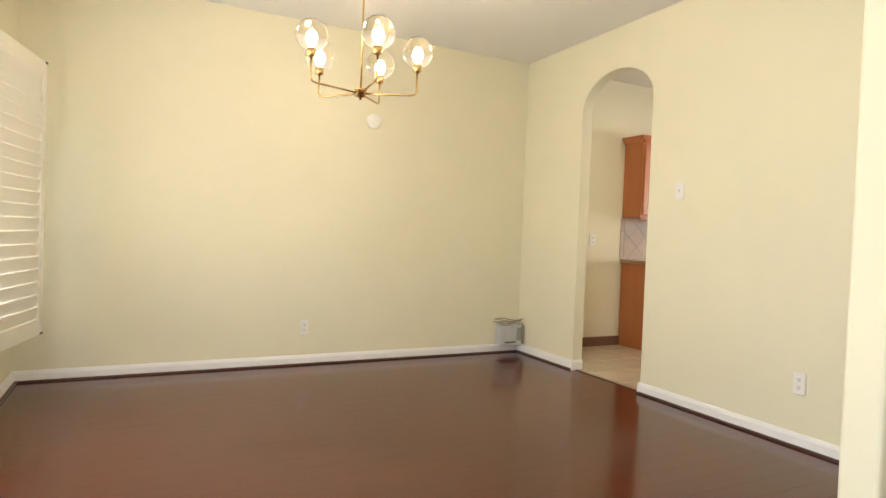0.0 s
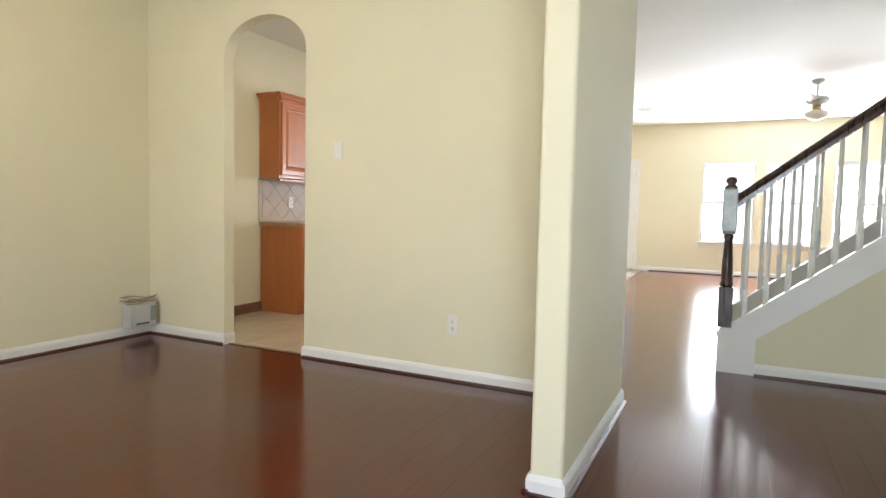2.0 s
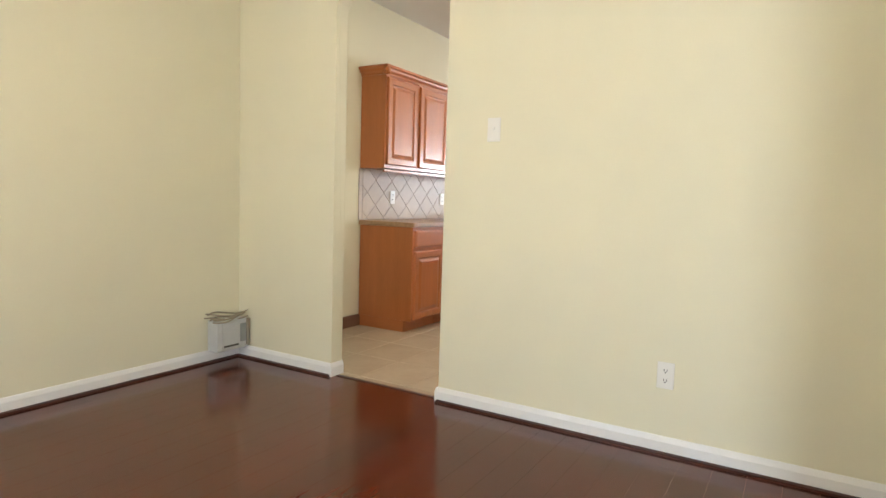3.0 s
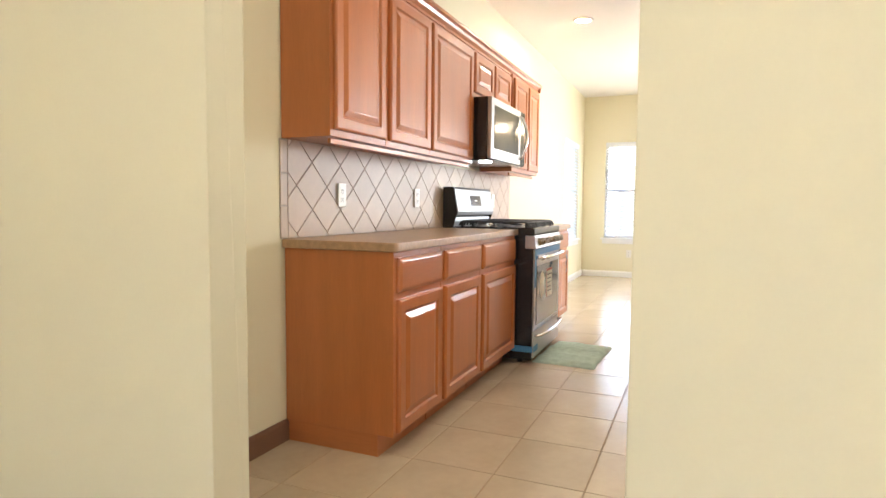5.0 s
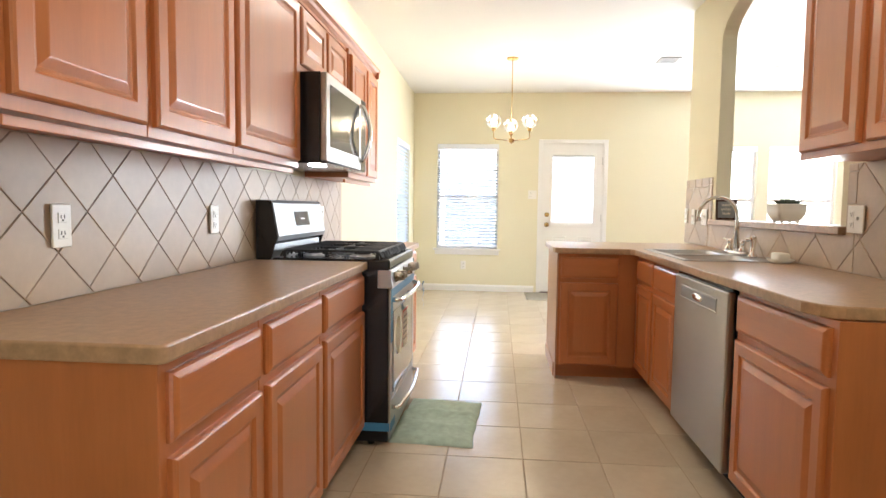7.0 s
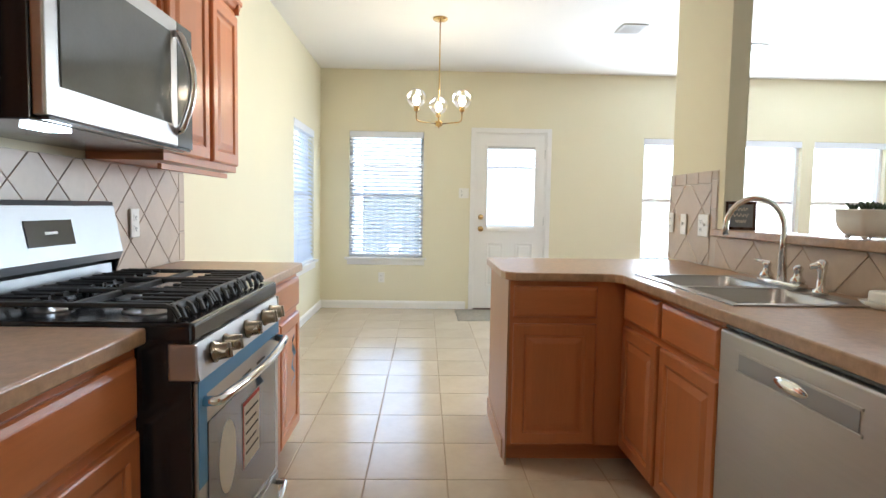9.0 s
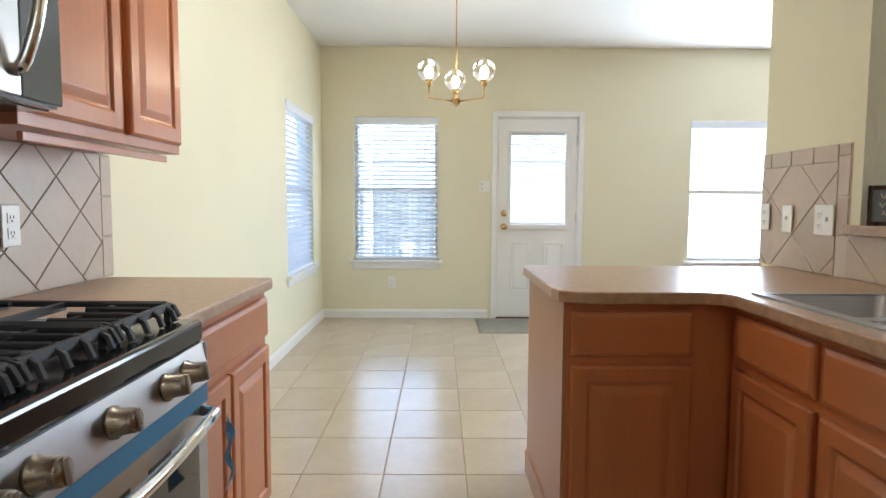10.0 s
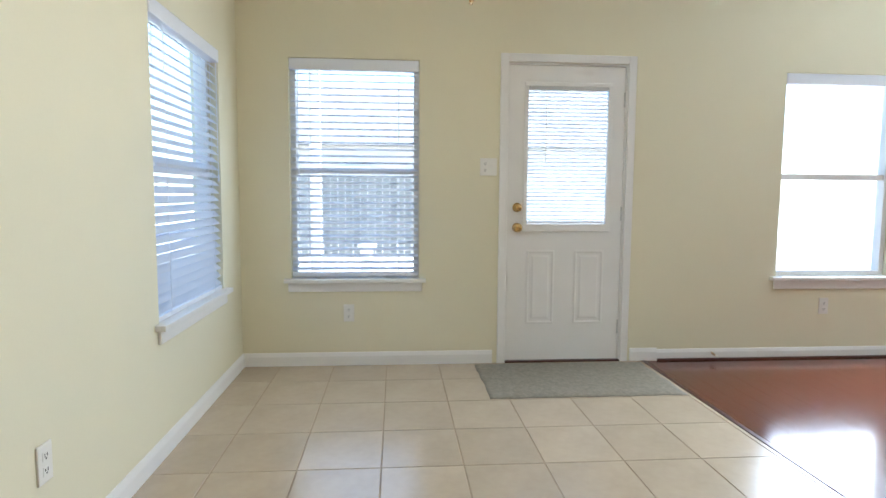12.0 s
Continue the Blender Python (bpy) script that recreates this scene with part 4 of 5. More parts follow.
# burners and grates
gy0, gy1 = RF + 0.045, Y1 - 0.135
for fx, fy, r in ((0.2, 0.25, 0.05), (0.2, 0.75, 0.04), (0.5, 0.5, 0.055), (0.8, 0.25, 0.06), (0.8, 0.75, 0.042)):
    x, y = RX0 + (RX1 - RX0) * fx, gy0 + (gy1 - gy0) * fy
    bn = part("burner", lathe(bmesh.new(), [(r * 1.35, 0), (r * 1.3, 0.006), (r, 0.008), (r, 0.014), (r * 0.3, 0.015)], (x, y, 0.9215)), STEEL, rg, "", True)
    part("burner_cap", lathe(bmesh.new(), [(r * 0.85, 0), (r * 0.85, 0.006), (r * 0.6, 0.009), (0.003, 0.010)], (x, y, 0.9365)), IRON, bn, "", True)
w3 = (RX1 - RX0 - 0.03) / 3
for k in range(3):
    a, b = RX0 + 0.015 + k * w3 + 0.003, RX0 + 0.015 + (k + 1) * w3 - 0.003
    bm = bmesh.new()
    zt = 0.958
    for x in (a + 0.006, b - 0.006):
        tube(bm, [(x, gy0, 0.930), (x, gy0 + 0.012, zt - 0.006), (x, gy0 + 0.03, zt), (x, gy1 - 0.03, zt), (x, gy1 - 0.012, zt - 0.006), (x, gy1, 0.930)], 0.007, 6)
    for y in (gy0 + 0.02, (gy0 + gy1) / 2, gy1 - 0.02):
        add_box(bm, a + 0.004, b - 0.004, y - 0.006, y + 0.006, zt - 0.014, zt + 0.004, 0.002, 1)
    n = 4
    for j in range(n):
        x = a + (b - a) * (j + 0.5) / n
        tube(bm, [(x, gy0 - 0.004, 0.925), (x, gy0 + 0.004, zt - 0.012), (x, gy0 + 0.025, zt + 0.002), (x, gy0 + 0.15, zt + 0.002)], 0.0065, 6)
        tube(bm, [(x, gy1 - 0.15, zt + 0.002), (x, gy1 - 0.02, zt + 0.002), (x, gy1, 0.93)], 0.0065, 6)
    for y in ((gy0 * 3 + gy1) / 4, (gy0 + gy1 * 3) / 4):
        add_box(bm, a + 0.004, a + 0.10, y - 0.005, y + 0.005, zt - 0.012, zt + 0.003, 0.002, 1)
        add_box(bm, b - 0.10, b - 0.004, y - 0.005, y + 0.005, zt - 0.012, zt + 0.003, 0.002, 1)
    for x in (a + 0.012, b - 0.012):
        for y in (gy0 + 0.02, gy1 - 0.02):
            add_box(bm, x - 0.007, x + 0.007, y - 0.007, y + 0.007, 0.9215, zt - 0.005)
    part("grate", bm, IRON, rg, "black cast-iron grate")

# ---- microwave ----
MX0, MX1, MF = 5.968, 6.795, 4.515
mw = thing("microwave", (6.385, 4.7, 1.375), "stainless steel over-range microwave with a bowed handle", "microwave")
part("body", box(MX0, MX1, MF + 0.02, Y1 - 0.01, 1.375, 1.797, 0.004), BLACK, mw)
part("door", box(MX0 + 0.001, MX1 - 0.13, MF - 0.012, MF + 0.019, 1.385, 1.795, 0.006, 3), STEEL, mw)
part("door_window", box(MX0 + 0.055, MX1 - 0.19, MF - 0.016, MF - 0.0125, 1.455, 1.745, 0.001), MWGLASS, mw, "grey mesh glass window")
part("control_panel", box(MX1 - 0.128, MX1 - 0.001, MF - 0.010, MF + 0.019, 1.385, 1.795, 0.004), MWGLASS, mw, "dark glass control strip")
pts = [(MX1 - 0.155, MF - 0.012, 1.43), (MX1 - 0.155, MF - 0.03, 1.44)]
pts += [(MX1 - 0.155, MF - 0.036 - 0.035 * math.sin(math.pi * k / 12), 1.45 + 0.28 * k / 12) for k in range(13)]
pts += [(MX1 - 0.155, MF - 0.03, 1.74), (MX1 - 0.155, MF - 0.012, 1.75)]
part("handle", tube(bmesh.new(), pts, 0.013, 12), CHROME, mw, "chrome bowed handle", True)
part("grille", box(MX0 + 0.02, MX1 - 0.02, MF - 0.008, MF + 0.02, 1.377, 1.3845), BLACK, mw)
part("task_light", box(MX0 + 0.10, MX0 + 0.20, MF + 0.05, MF + 0.11, 1.369, 1.3745), LED, mw, "small lit lamp lens")

# under-cabinet shadow board of the uppers
for x0, x1 in ((4.30, 5.93), (6.87, 7.60)):
    single("light_rail", box(x0, x1, UF + 0.015, UF + 0.030, 1.322, 1.344, 0.002), MAPLE_H, "thin maple rail under the wall cabinets", "moulding")

# ---- chandeliers ----


def chandelier(at_top, hub_z, radius, globe_z, arms, start, label, r=0.078, watts=2.2):
    x, y, zt = at_top
    c = thing("chandelier", (x, y, zt), label, "chandelier")
    part("canopy", lathe(bmesh.new(), [(0.062, 0), (0.062, -0.012), (0.05, -0.02), (0.008, -0.026)], (x, y, zt)), BRASS, c, "", True)
    part("stem", tube(bmesh.new(), [(x, y, zt - 0.02), (x, y, hub_z)], 0.0055, 10), BRASS, c, "", True)
    part("hub", lathe(bmesh.new(), [(0.006, -0.035), (0.008, -0.022), (0.03, -0.018), (0.03, 0.014), (0.034, 0.016), (0.034, 0.022), (0.008, 0.026)], (x, y, hub_z)), BRASS, c, "", True)
    for k in range(arms):
        a = start + 2 * math.pi * k / arms
        d = Vector((math.cos(a), math.sin(a), 0))
        p = Vector((x, y, hub_z))
        tip = p + d * radius
        pts = [p + d * 0.02, p + d * (radius - 0.03) + Vector((0, 0, 0.006)), p + d * (radius - 0.008) + Vector((0, 0, 0.012)), tip + Vector((0, 0, 0.03)), Vector((tip.x, tip.y, globe_z - r - 0.03))]
        arm = part("arm", tube(bmesh.new(), pts, 0.0055, 8), BRASS, c, "", True)
        part("socket", lathe(bmesh.new(), [(0.008, -0.03), (0.022, -0.022), (0.022, 0.016), (0.014, 0.018)], (tip.x, tip.y, globe_z - r)), BRASS, arm, "", True)
        g = bmesh.new()
        for rr in (r, r - 0.002):
            n0 = len(g.faces)
            ball(g, (tip.x, tip.y, globe_z), rr, seg=24)
        gl = part("globe", g, GLOBE, arm, "clear glass globe", True)
        gl.visible_shadow = False
        bl = part("bulb", ball(bmesh.new(), (tip.x, tip.y, globe_z - 0.012), 0.021, 1, 1, 1.5, 12), BULB, arm, "lit warm bulb", True)
        bl.visible_shadow = False
        bulb_lamp("bulb_light", (tip.x, tip.y, globe_z - 0.012), watts)
    return c


chandelier((9.667, 3.576, H), 1.89, 0.215, 2.082, 3, 0.0, "brass three-arm chandelier with clear glass globes", watts=0.5)
chandelier((0.80, 3.20, H), 1.842, 0.30, 2.08, 5, -0.375, "brass five-arm chandelier with clear glass globes", r=0.082, watts=0.4)

# ---- ceiling fittings ----


def vent(x0, x1, y0, y1, label="white slotted ceiling air vent"):
    v = thing("ceiling_vent", ((x0 + x1) / 2, (y0 + y1) / 2, H), label, "vent")
    part("backing", box(x0 + 0.02, x1 - 0.02, y0 + 0.02, y1 - 0.02, H - 0.004, H - 0.001), SLOT, v)
    f = 0.022
    for a, b, c, d in ((x0, x1, y0, y0 + f), (x0, x1, y1 - f, y1), (x0, x0 + f, y0 + f, y1 - f), (x1 - f, x1, y0 + f, y1 - f)):
        part("frame", box(a, b, c, d, H - 0.012, H - 0.001, 0.002), GRILLE, v)
    n = 9
    for k in range(n):
        y = y0 + f + (y1 - y0 - 2 * f) * (k + 0.5) / n
        part("slat", box(x0 + f, x1 - f, y - 0.004, y + 0.004, H - 0.011, H - 0.004), GRILLE, v)


vent(9.68, 9.94, 1.83, 2.04)
vent(10.15, 10.40, 0.52, 0.77, "white ceiling air vent above the living room")
# the second, at x 4.30, is added out of view to fill the cabinet fronts
for x, y in ((7.72, 4.24), (4.30, 3.25)):
    rl = thing("recessed_or_fill_light", (x, y, H), "lit round ceiling light, recessed or added as fill", "ceiling light")
    part("trim_ring", lathe(bmesh.new(), [(0.095, -0.001), (0.095, -0.007), (0.07, -0.009), (0.068, -0.002)], (x, y, H)), TRIM, rl, "", True)
    part("lens", lathe(bmesh.new(), [(0.066, -0.004), (0.066, -0.006), (0.01, -0.007)], (x, y, H)), BULB, rl)
    area_lamp("recessed_or_fill_lamp", (x, y, H - 0.012), (x, y, 0), 0.12, 0.12, 2.7 if x > 6 else 2.0, (1.0, 0.88, 0.70))

fn = thing("ceiling_fan", (8.3, -0.26, H), "ceiling fan with light blades and a glass lamp bowl", "ceiling fan")
part("canopy", lathe(bmesh.new(), [(0.07, 0), (0.068, -0.03), (0.03, -0.06), (0.012, -0.062)], (8.3, -0.26, H)), GRILLE, fn, "", True)
part("rod", tube(bmesh.new(), [(8.3, -0.26, H - 0.05), (8.3, -0.26, H - 0.20)], 0.012, 8), GRILLE, fn)
part("motor", lathe(bmesh.new(), [(0.05, 0), (0.12, -0.02), (0.13, -0.06), (0.10, -0.10), (0.05, -0.12)], (8.3, -0.26, H - 0.19)), GRILLE, fn, "", True)
part("collar", lathe(bmesh.new(), [(0.05, 0), (0.06, -0.02), (0.045, -0.05)], (8.3, -0.26, H - 0.31)), BRASS, fn, "", True)
part("lamp_bowl", lathe(bmesh.new(), [(0.06, 0), (0.13, -0.03), (0.12, -0.08), (0.06, -0.12), (0.01, -0.13)], (8.3, -0.26, H - 0.36)), CERAMIC, fn, "", True)
for k in range(5):
    a = 0.3 + k * 2 * math.pi / 5
    bm = box(0.12, 0.62, -0.06, 0.06, -0.004, 0.004, 0.003)
    posed(bm, Matrix.Translation((8.3, -0.26, H - 0.255)) @ Matrix.Rotation(a, 4, "Z") @ Matrix.Rotation(0.2, 4, "X"))
    part("blade", bm, TRIM, fn)

# ---- electrical plates ----


def plate(kind, axis, plane, out, a, z, wide=False):
    """Wall plate; kind is outlet, switch or combo."""
    names = {"outlet": ("wall_outlet", "white duplex wall outlet plate", "outlet"), "switch": ("light_switch", "white light switch plate on the wall", "switch"),
             "combo": ("switch_plate", "white double plate with switch and outlet", "switch")}
    nm, lab, cat = names[kind]
    c = thing(nm, (plane, a, z) if axis == "x" else (a, plane, z), lab, cat, "wall plates")
    w = 0.058 if kind == "combo" else 0.036

    def bx(d0, d1, u0, u1, w0, w1, bev=0.0):
        lo, hi = sorted((plane + out * d0, plane + out * d1))
        return box(lo, hi, a + u0, a + u1, z + w0, z + w1, bev) if axis == "x" else box(a + u0, a + u1, lo, hi, z + w0, z + w1, bev)
    part("cover", bx(0.0005, 0.007, -w, w, -0.059, 0.059, 0.003), PLASTIC, c)
    offs = {"outlet": [("o", 0)], "switch": [("s", 0)], "combo": [("s", -0.024), ("o", 0.024)]}[kind]
    for what, u in offs:
        if what == "o":
            for zz in (-0.022, 0.022):
                r = part("receptacle", bx(0.007, 0.009, u - 0.016, u + 0.016, zz - 0.014, zz + 0.014, 0.001), PLASTIC, c)
                for s in (-0.006, 0.006):
                    part("slot", bx(0.009, 0.0096, u + s - 0.0015, u + s + 0.0015, zz - 0.002, zz + 0.007), SLOT, r)
                part("slot", bx(0.009, 0.0096, u - 0.003, u + 0.003, zz - 0.010, zz - 0.005), SLOT, r)
        else:
            part("toggle", bx(0.007, 0.017, u - 0.005, u + 0.005, -0.004, 0.012, 0.002), PLASTIC, c)


NP, SP = Y1 - 0.011, PY1 + 0.011
for a in (4.735, 5.605, 7.13):
    plate("outlet", "y", NP, -1, a, 1.113)
plate("outlet", "y", Y1, -1, 3.885, 1.105)
plate("outlet", "y", Y1, -1, 9.30, 0.385)
plate("outlet", "y", Y1, -1, 0.95, 0.31)
plate("outlet", "y", SP, 1, 8.205, 1.13)
plate("switch", "y", SP, 1, 8.03, 1.125)
plate("combo", "y", SP, 1, 7.785, 1.125)
plate("combo", "y", SP, 1, 5.915, 1.145)
plate("outlet", "x", X1, -1, 4.178, 0.367)
plate("outlet", "x", X1, -1, 0.76, 0.388)
plate("combo", "x", X1, -1, 3.232, 1.364)
plate("outlet", "x", AX0, -1, 2.13, 0.358)
plate("switch", "x", AX0, -1, 3.014, 1.456)
plate("outlet", "y", PY0, -1, 6.88, 0.37)
sd = thing("smoke_detector", (1.48, Y1, 2.03), "round white wall-mounted detector", "detector")
part("cover", lathe(bmesh.new(), [(0.065, 0.0005), (0.066, 0.02), (0.05, 0.032), (0.01, 0.034)], (1.48, Y1, 2.03), Matrix.Rotation(math.pi / 2, 4, "X"), 28), PLASTIC, sd, "", True)

ds = thing("door_stop", (X1 - 0.03, 1.60, 0.06), "small brass spring door stop on the baseboard", "door stop")
coil = [(X1 - 0.016 - 0.065 * k / 60, 1.60 + 0.006 * math.cos(k * 0.9), 0.058 + 0.006 * math.sin(k * 0.9) - 0.008 * k / 60) for k in range(61)]
part("spring", tube(bmesh.new(), coil, 0.0014, 5), BRASS, ds)
part("rubber_tip", lathe(bmesh.new(), [(0.006, 0), (0.009, 0.003), (0.009, 0.013), (0.005, 0.016)], (X1 - 0.080, 1.60, 0.050), Matrix.Rotation(-math.pi / 2, 4, "Y"), 12), PLASTIC, ds)

# ---- grey box with cables in the dining corner ----
bxt = thing("wall_box", (2.88, 4.80, 0.086), "grey louvred metal box with loose tan cables on top", "junction box")
part("case", box(2.755, 2.985, 4.775, 4.872, 0.086, 0.285, 0.006), GRILLE, bxt)
part("front_cover", box(2.790, 2.925, 4.768, 4.7745, 0.105, 0.270, 0.003), GRILLE, bxt)
part("side_door", box(2.932, 2.98, 4.769, 4.7745, 0.13, 0.25, 0.002), GREYBOX, bxt)
part("slot", box(2.80, 2.915, 4.7655, 4.7678, 0.112, 0.124), SLOT, bxt)
part("flange", box(2.986, 3.000, 4.765, 4.872, 0.10, 0.275, 0.002), WIRE, bxt)
rnd = random.Random(3)
for k in range(7):
    pts = []
    ph = rnd.random() * 6
    for j in range(9):
        s = j / 8
        pts.append((2.72 + 0.27 * s, 4.79 + 0.055 * math.sin(3 * s + ph) * (1 - 0.4 * s) + 0.01, 0.292 + 0.016 * (k % 3) + 0.012 * math.sin(5 * s + ph)))
    part("cable", tube(bmesh.new(), pts, 0.0045, 6), WIRE, bxt)

# ---- rugs ----


def soft_rug(name, x0, x1, y0, y1, h, material, label, wave=0.004, fold=None, ang=0.0):
    bm = bmesh.new()
    nx, ny = 40, 40
    g = []
    cx, cy = (x0 + x1) / 2, (y0 + y1) / 2
    for i in range(nx + 1):
        row = []
        for j in range(ny + 1):
            u, v = i / nx, j / ny
            x, y = x0 + (x1 - x0) * u, y0 + (y1 - y0) * v
            edge = min(u, 1 - u, v, 1 - v)
            z = h * min(1, edge * 14) ** 0.5 + wave * (noise.noise((x * 9, y * 9, 3)) + 0.6) * min(1, edge * 10)
            if fold is not None:
                z += 0.012 * math.exp(-((u - fold) / 0.03) ** 2)
            q = Vector((x - cx + 0.014 * noise.noise((y * 9, 1, 0)), y - cy + 0.014 * noise.noise((x * 6, 4, 0))))
            q = Matrix.Rotation(ang, 2) @ q
            row.append(bm.verts.new((cx + q.x, cy + q.y, 0.006 + max(0.001, z))))
        g.append(row)
    for i in range(nx):
        for j in range(ny):
            bm.faces.new((g[i][j], g[i + 1][j], g[i + 1][j + 1], g[i][j + 1]))
    r = bmesh.ops.extrude_face_region(bm, geom=bm.faces[:])
    for v in [e for e in r["geom"] if isinstance(e, bmesh.types.BMVert)]:
        v.co.z = 0.0052
    return single(name, bm, material, label, "rug", "", True)


soft_rug("bath_mat", 6.07, 6.74, 3.795, 4.215, 0.016, TOWEL, "pale green fluffy mat on the tiles by the range", 0.012, 0.62, -0.05)
soft_rug("doormat", 10.83, 11.53, 2.14, 3.318, 0.008, DOORMAT, "grey woven doormat in front of the back door", 0.001)

# ---- staircase ----
GX, GX2 = 4.16, 5.10
SLOPE = 0.77


def zs(y):
    return 0.26 + SLOPE * (0.655 - y)


stc = thing("staircase", (4.63, -0.6, 0), "carpeted staircase with white stringers and dark handrails", "staircase")
for k in range(10):
    y = 0.60 - 0.25 * k
    z = 0.1925 * (k + 1)
    part("step", box(GX + 0.06, GX2 - 0.06, y - 0.25, y + 0.02, z - 0.1925, z, 0.012, 2), CARPET, stc, "grey carpeted step")
for x0, x1 in ((GX - 0.005, GX + 0.055), (GX2 - 0.055, GX2 - 0.001)):
    ye = -1.94 if x0 < 4.5 else -0.94
    bm = prism(bmesh.new(), [(0.655, 0.0), (0.655, zs(0.655)), (ye, zs(ye)), (ye, zs(ye) - 0.19), (0.42, zs(0.42) - 0.19), (0.42, 0.0)], "x", x0, x1)
    part("stringer", bm, TRIM, stc, "white painted stringer")
    bm = prism(bmesh.new(), [(0.665, zs(0.665) - 0.004), (0.665, zs(0.665) + 0.02), (ye, zs(ye) + 0.02), (ye, zs(ye) - 0.004)], "x", x0 - 0.012, x1 + 0.012)
    part("stringer_cap", bm, TRIM, stc, "white painted cap")
    bm = prism(bmesh.new(), [(0.419, 0.0), (0.419, zs(0.42) - 0.19), (ye, zs(ye) - 0.19), (ye, 0.0)], "x", x0 + 0.006, x1 - 0.003)
    part("side_wall", bm, WALL, stc, "cream painted drywall below the stringer")
baseboard([("y", GX + 0.002, -1, -1.94, 0.42)], shoe=True)


def turned(x, y, z0, z1, r, square=0.0):
    """Turned spindle with a square foot."""
    bm = bmesh.new()
    hgt = z1 - z0
    s = 0.017
    add_box(bm, x - s, x + s, y - s, y + s, z0 - 0.03, z0 + hgt * 0.22, 0.002, 1)
    lathe(bm, [(0.013, hgt * 0.22), (0.017, hgt * 0.235), (0.012, hgt * 0.25), (0.0165, hgt * 0.33), (0.016, hgt * 0.42), (0.0115, hgt * 0.75), (0.010, hgt)], (x, y, z0), n=10)
    return bm


def newel(x, y, z0, z1, wrapped):
    n = thing("newel_post", (x, y, z0), "dark turned newel post with plastic-wrapped top" if wrapped else "dark turned newel post at the stair foot", "newel post")
    hgt = z1 - z0
    w = 0.045
    part("foot_block", box(x - w, x + w, y - w, y + w, z0, z0 + hgt * 0.27, 0.004), NEWEL, n)
    part("shaft", lathe(bmesh.new(), [(0.040, hgt * 0.27), (0.044, hgt * 0.29), (0.030, hgt * 0.31), (0.036, hgt * 0.36), (0.034, hgt * 0.42), (0.025, hgt * 0.58), (0.034, hgt * 0.60), (0.026, hgt * 0.62)], (x, y, z0)), NEWEL, n, "", True)
    part("head_block", box(x - 0.04, x + 0.04, y - 0.04, y + 0.04, z0 + hgt * 0.62, z0 + hgt * 0.93, 0.004), NEWEL, n)
    part("finial", lathe(bmesh.new(), [(0.036, 0), (0.040, 0.008), (0.018, 0.016), (0.034, 0.034), (0.036, 0.05), (0.022, 0.066), (0.005, 0.07)], (x, y, z0 + hgt * 0.93)), NEWEL, n, "", True)
    if wrapped:
        part("plastic_wrap", box(x - 0.046, x + 0.046, y - 0.046, y + 0.046, z0 + hgt * 0.64, z0 + hgt * 0.915, 0.008, 3), WRAP, n, "crumpled pale plastic wrap")


newel(GX + 0.025, 0.615, zs(0.61) + 0.02, 1.34, True)
newel(GX2 - 0.03, 0.615, zs(0.61) + 0.02, 1.34, False)
for x, ye in ((GX + 0.025, -1.45), (GX2 - 0.03, -0.95)):
    bm = prism(bmesh.new(), [(-0.033, -0.02), (0.033, -0.02), (0.033, 0.012), (0.040, 0.035), (0.026, 0.062), (0.0, 0.072), (-0.026, 0.062), (-0.040, 0.035), (-0.033, 0.012)], "y", 0.0, 1.0)
    ya, yb = 0.575, ye
    for v in bm.verts:
        yy = ya + (yb - ya) * v.co.y
        v.co = Vector((x + v.co.x, yy, zs(yy) + 0.83 + v.co.z))
    part("handrail", bm, NEWEL, stc, "dark stained handrail")
    y = 0.50
    while y > ye + 0.03:
        part("baluster", turned(x, y, zs(y) + 0.02, zs(y) + 0.835, 0.015), TRIM, stc, "white turned baluster", True)
        y -= 0.125

# ---- outside ----
single("ground", box(-60, 80, -60, 60, -0.30, -0.20), CONCRETE, "pale concrete patio and yard outside", "ground", "structure")
single("patio", box(X1 + 0.17, X1 + 5.0, 0.5, 7.0, -0.2, -0.12, 0.01), CONCRETE, "sunlit concrete patio slab", "ground", "structure")
fe = thing("fence", (X1 + 9, 3, -0.2), "weathered wooden privacy fence across the yard", "fence")
for k in range(26):
    y = 2.7 + k * 0.16
    part("board", box(X1 + 9.0, X1 + 9.02, y, y + 0.15, -0.2, 1.55 + 0.02 * math.sin(k * 1.7)), FENCEWOOD, fe)
fe2 = thing("fence", (X1, 7.4, -0.2), "weathered wooden fence beside the house", "fence")
for k in range(60):
    x = X1 - 4 + k * 0.16
    part("board", box(x, x + 0.15, 8.0, 8.02, -0.2, 1.55 + 0.02 * math.sin(k * 1.3)), FENCEWOOD, fe2)
ho = thing("house", (X1 + 17, 4, -0.2), "neighbouring house with pale walls and grey roof", "house")
part("wall", box(X1 + 14, X1 + 20, -3, 9, -0.2, 2.6), SIDING, ho)
bm = prism(bmesh.new(), [(X1 + 13.5, 2.6), (X1 + 20.5, 2.6), (X1 + 17, 4.9)], "y", -3.5, 9.5)
part("roof", bm, SHINGLE, ho)
for y in (0.5, 4.6):
    wv = part("window", box(X1 + 13.96, X1 + 13.998, y, y + 1.0, 0.9, 2.0), TRIM, ho)
    part("pane", box(X1 + 13.94, X1 + 13.958, y + 0.06, y + 0.94, 0.96, 1.94), GRILLE, wv)
po = thing("porch_post", (X1 + 3.0, 4.75, -0.12), "white square porch post on the patio", "post")
part("shaft", box(X1 + 2.94, X1 + 3.06, 4.72, 4.84, -0.12, 2.6, 0.006), TRIM, po)
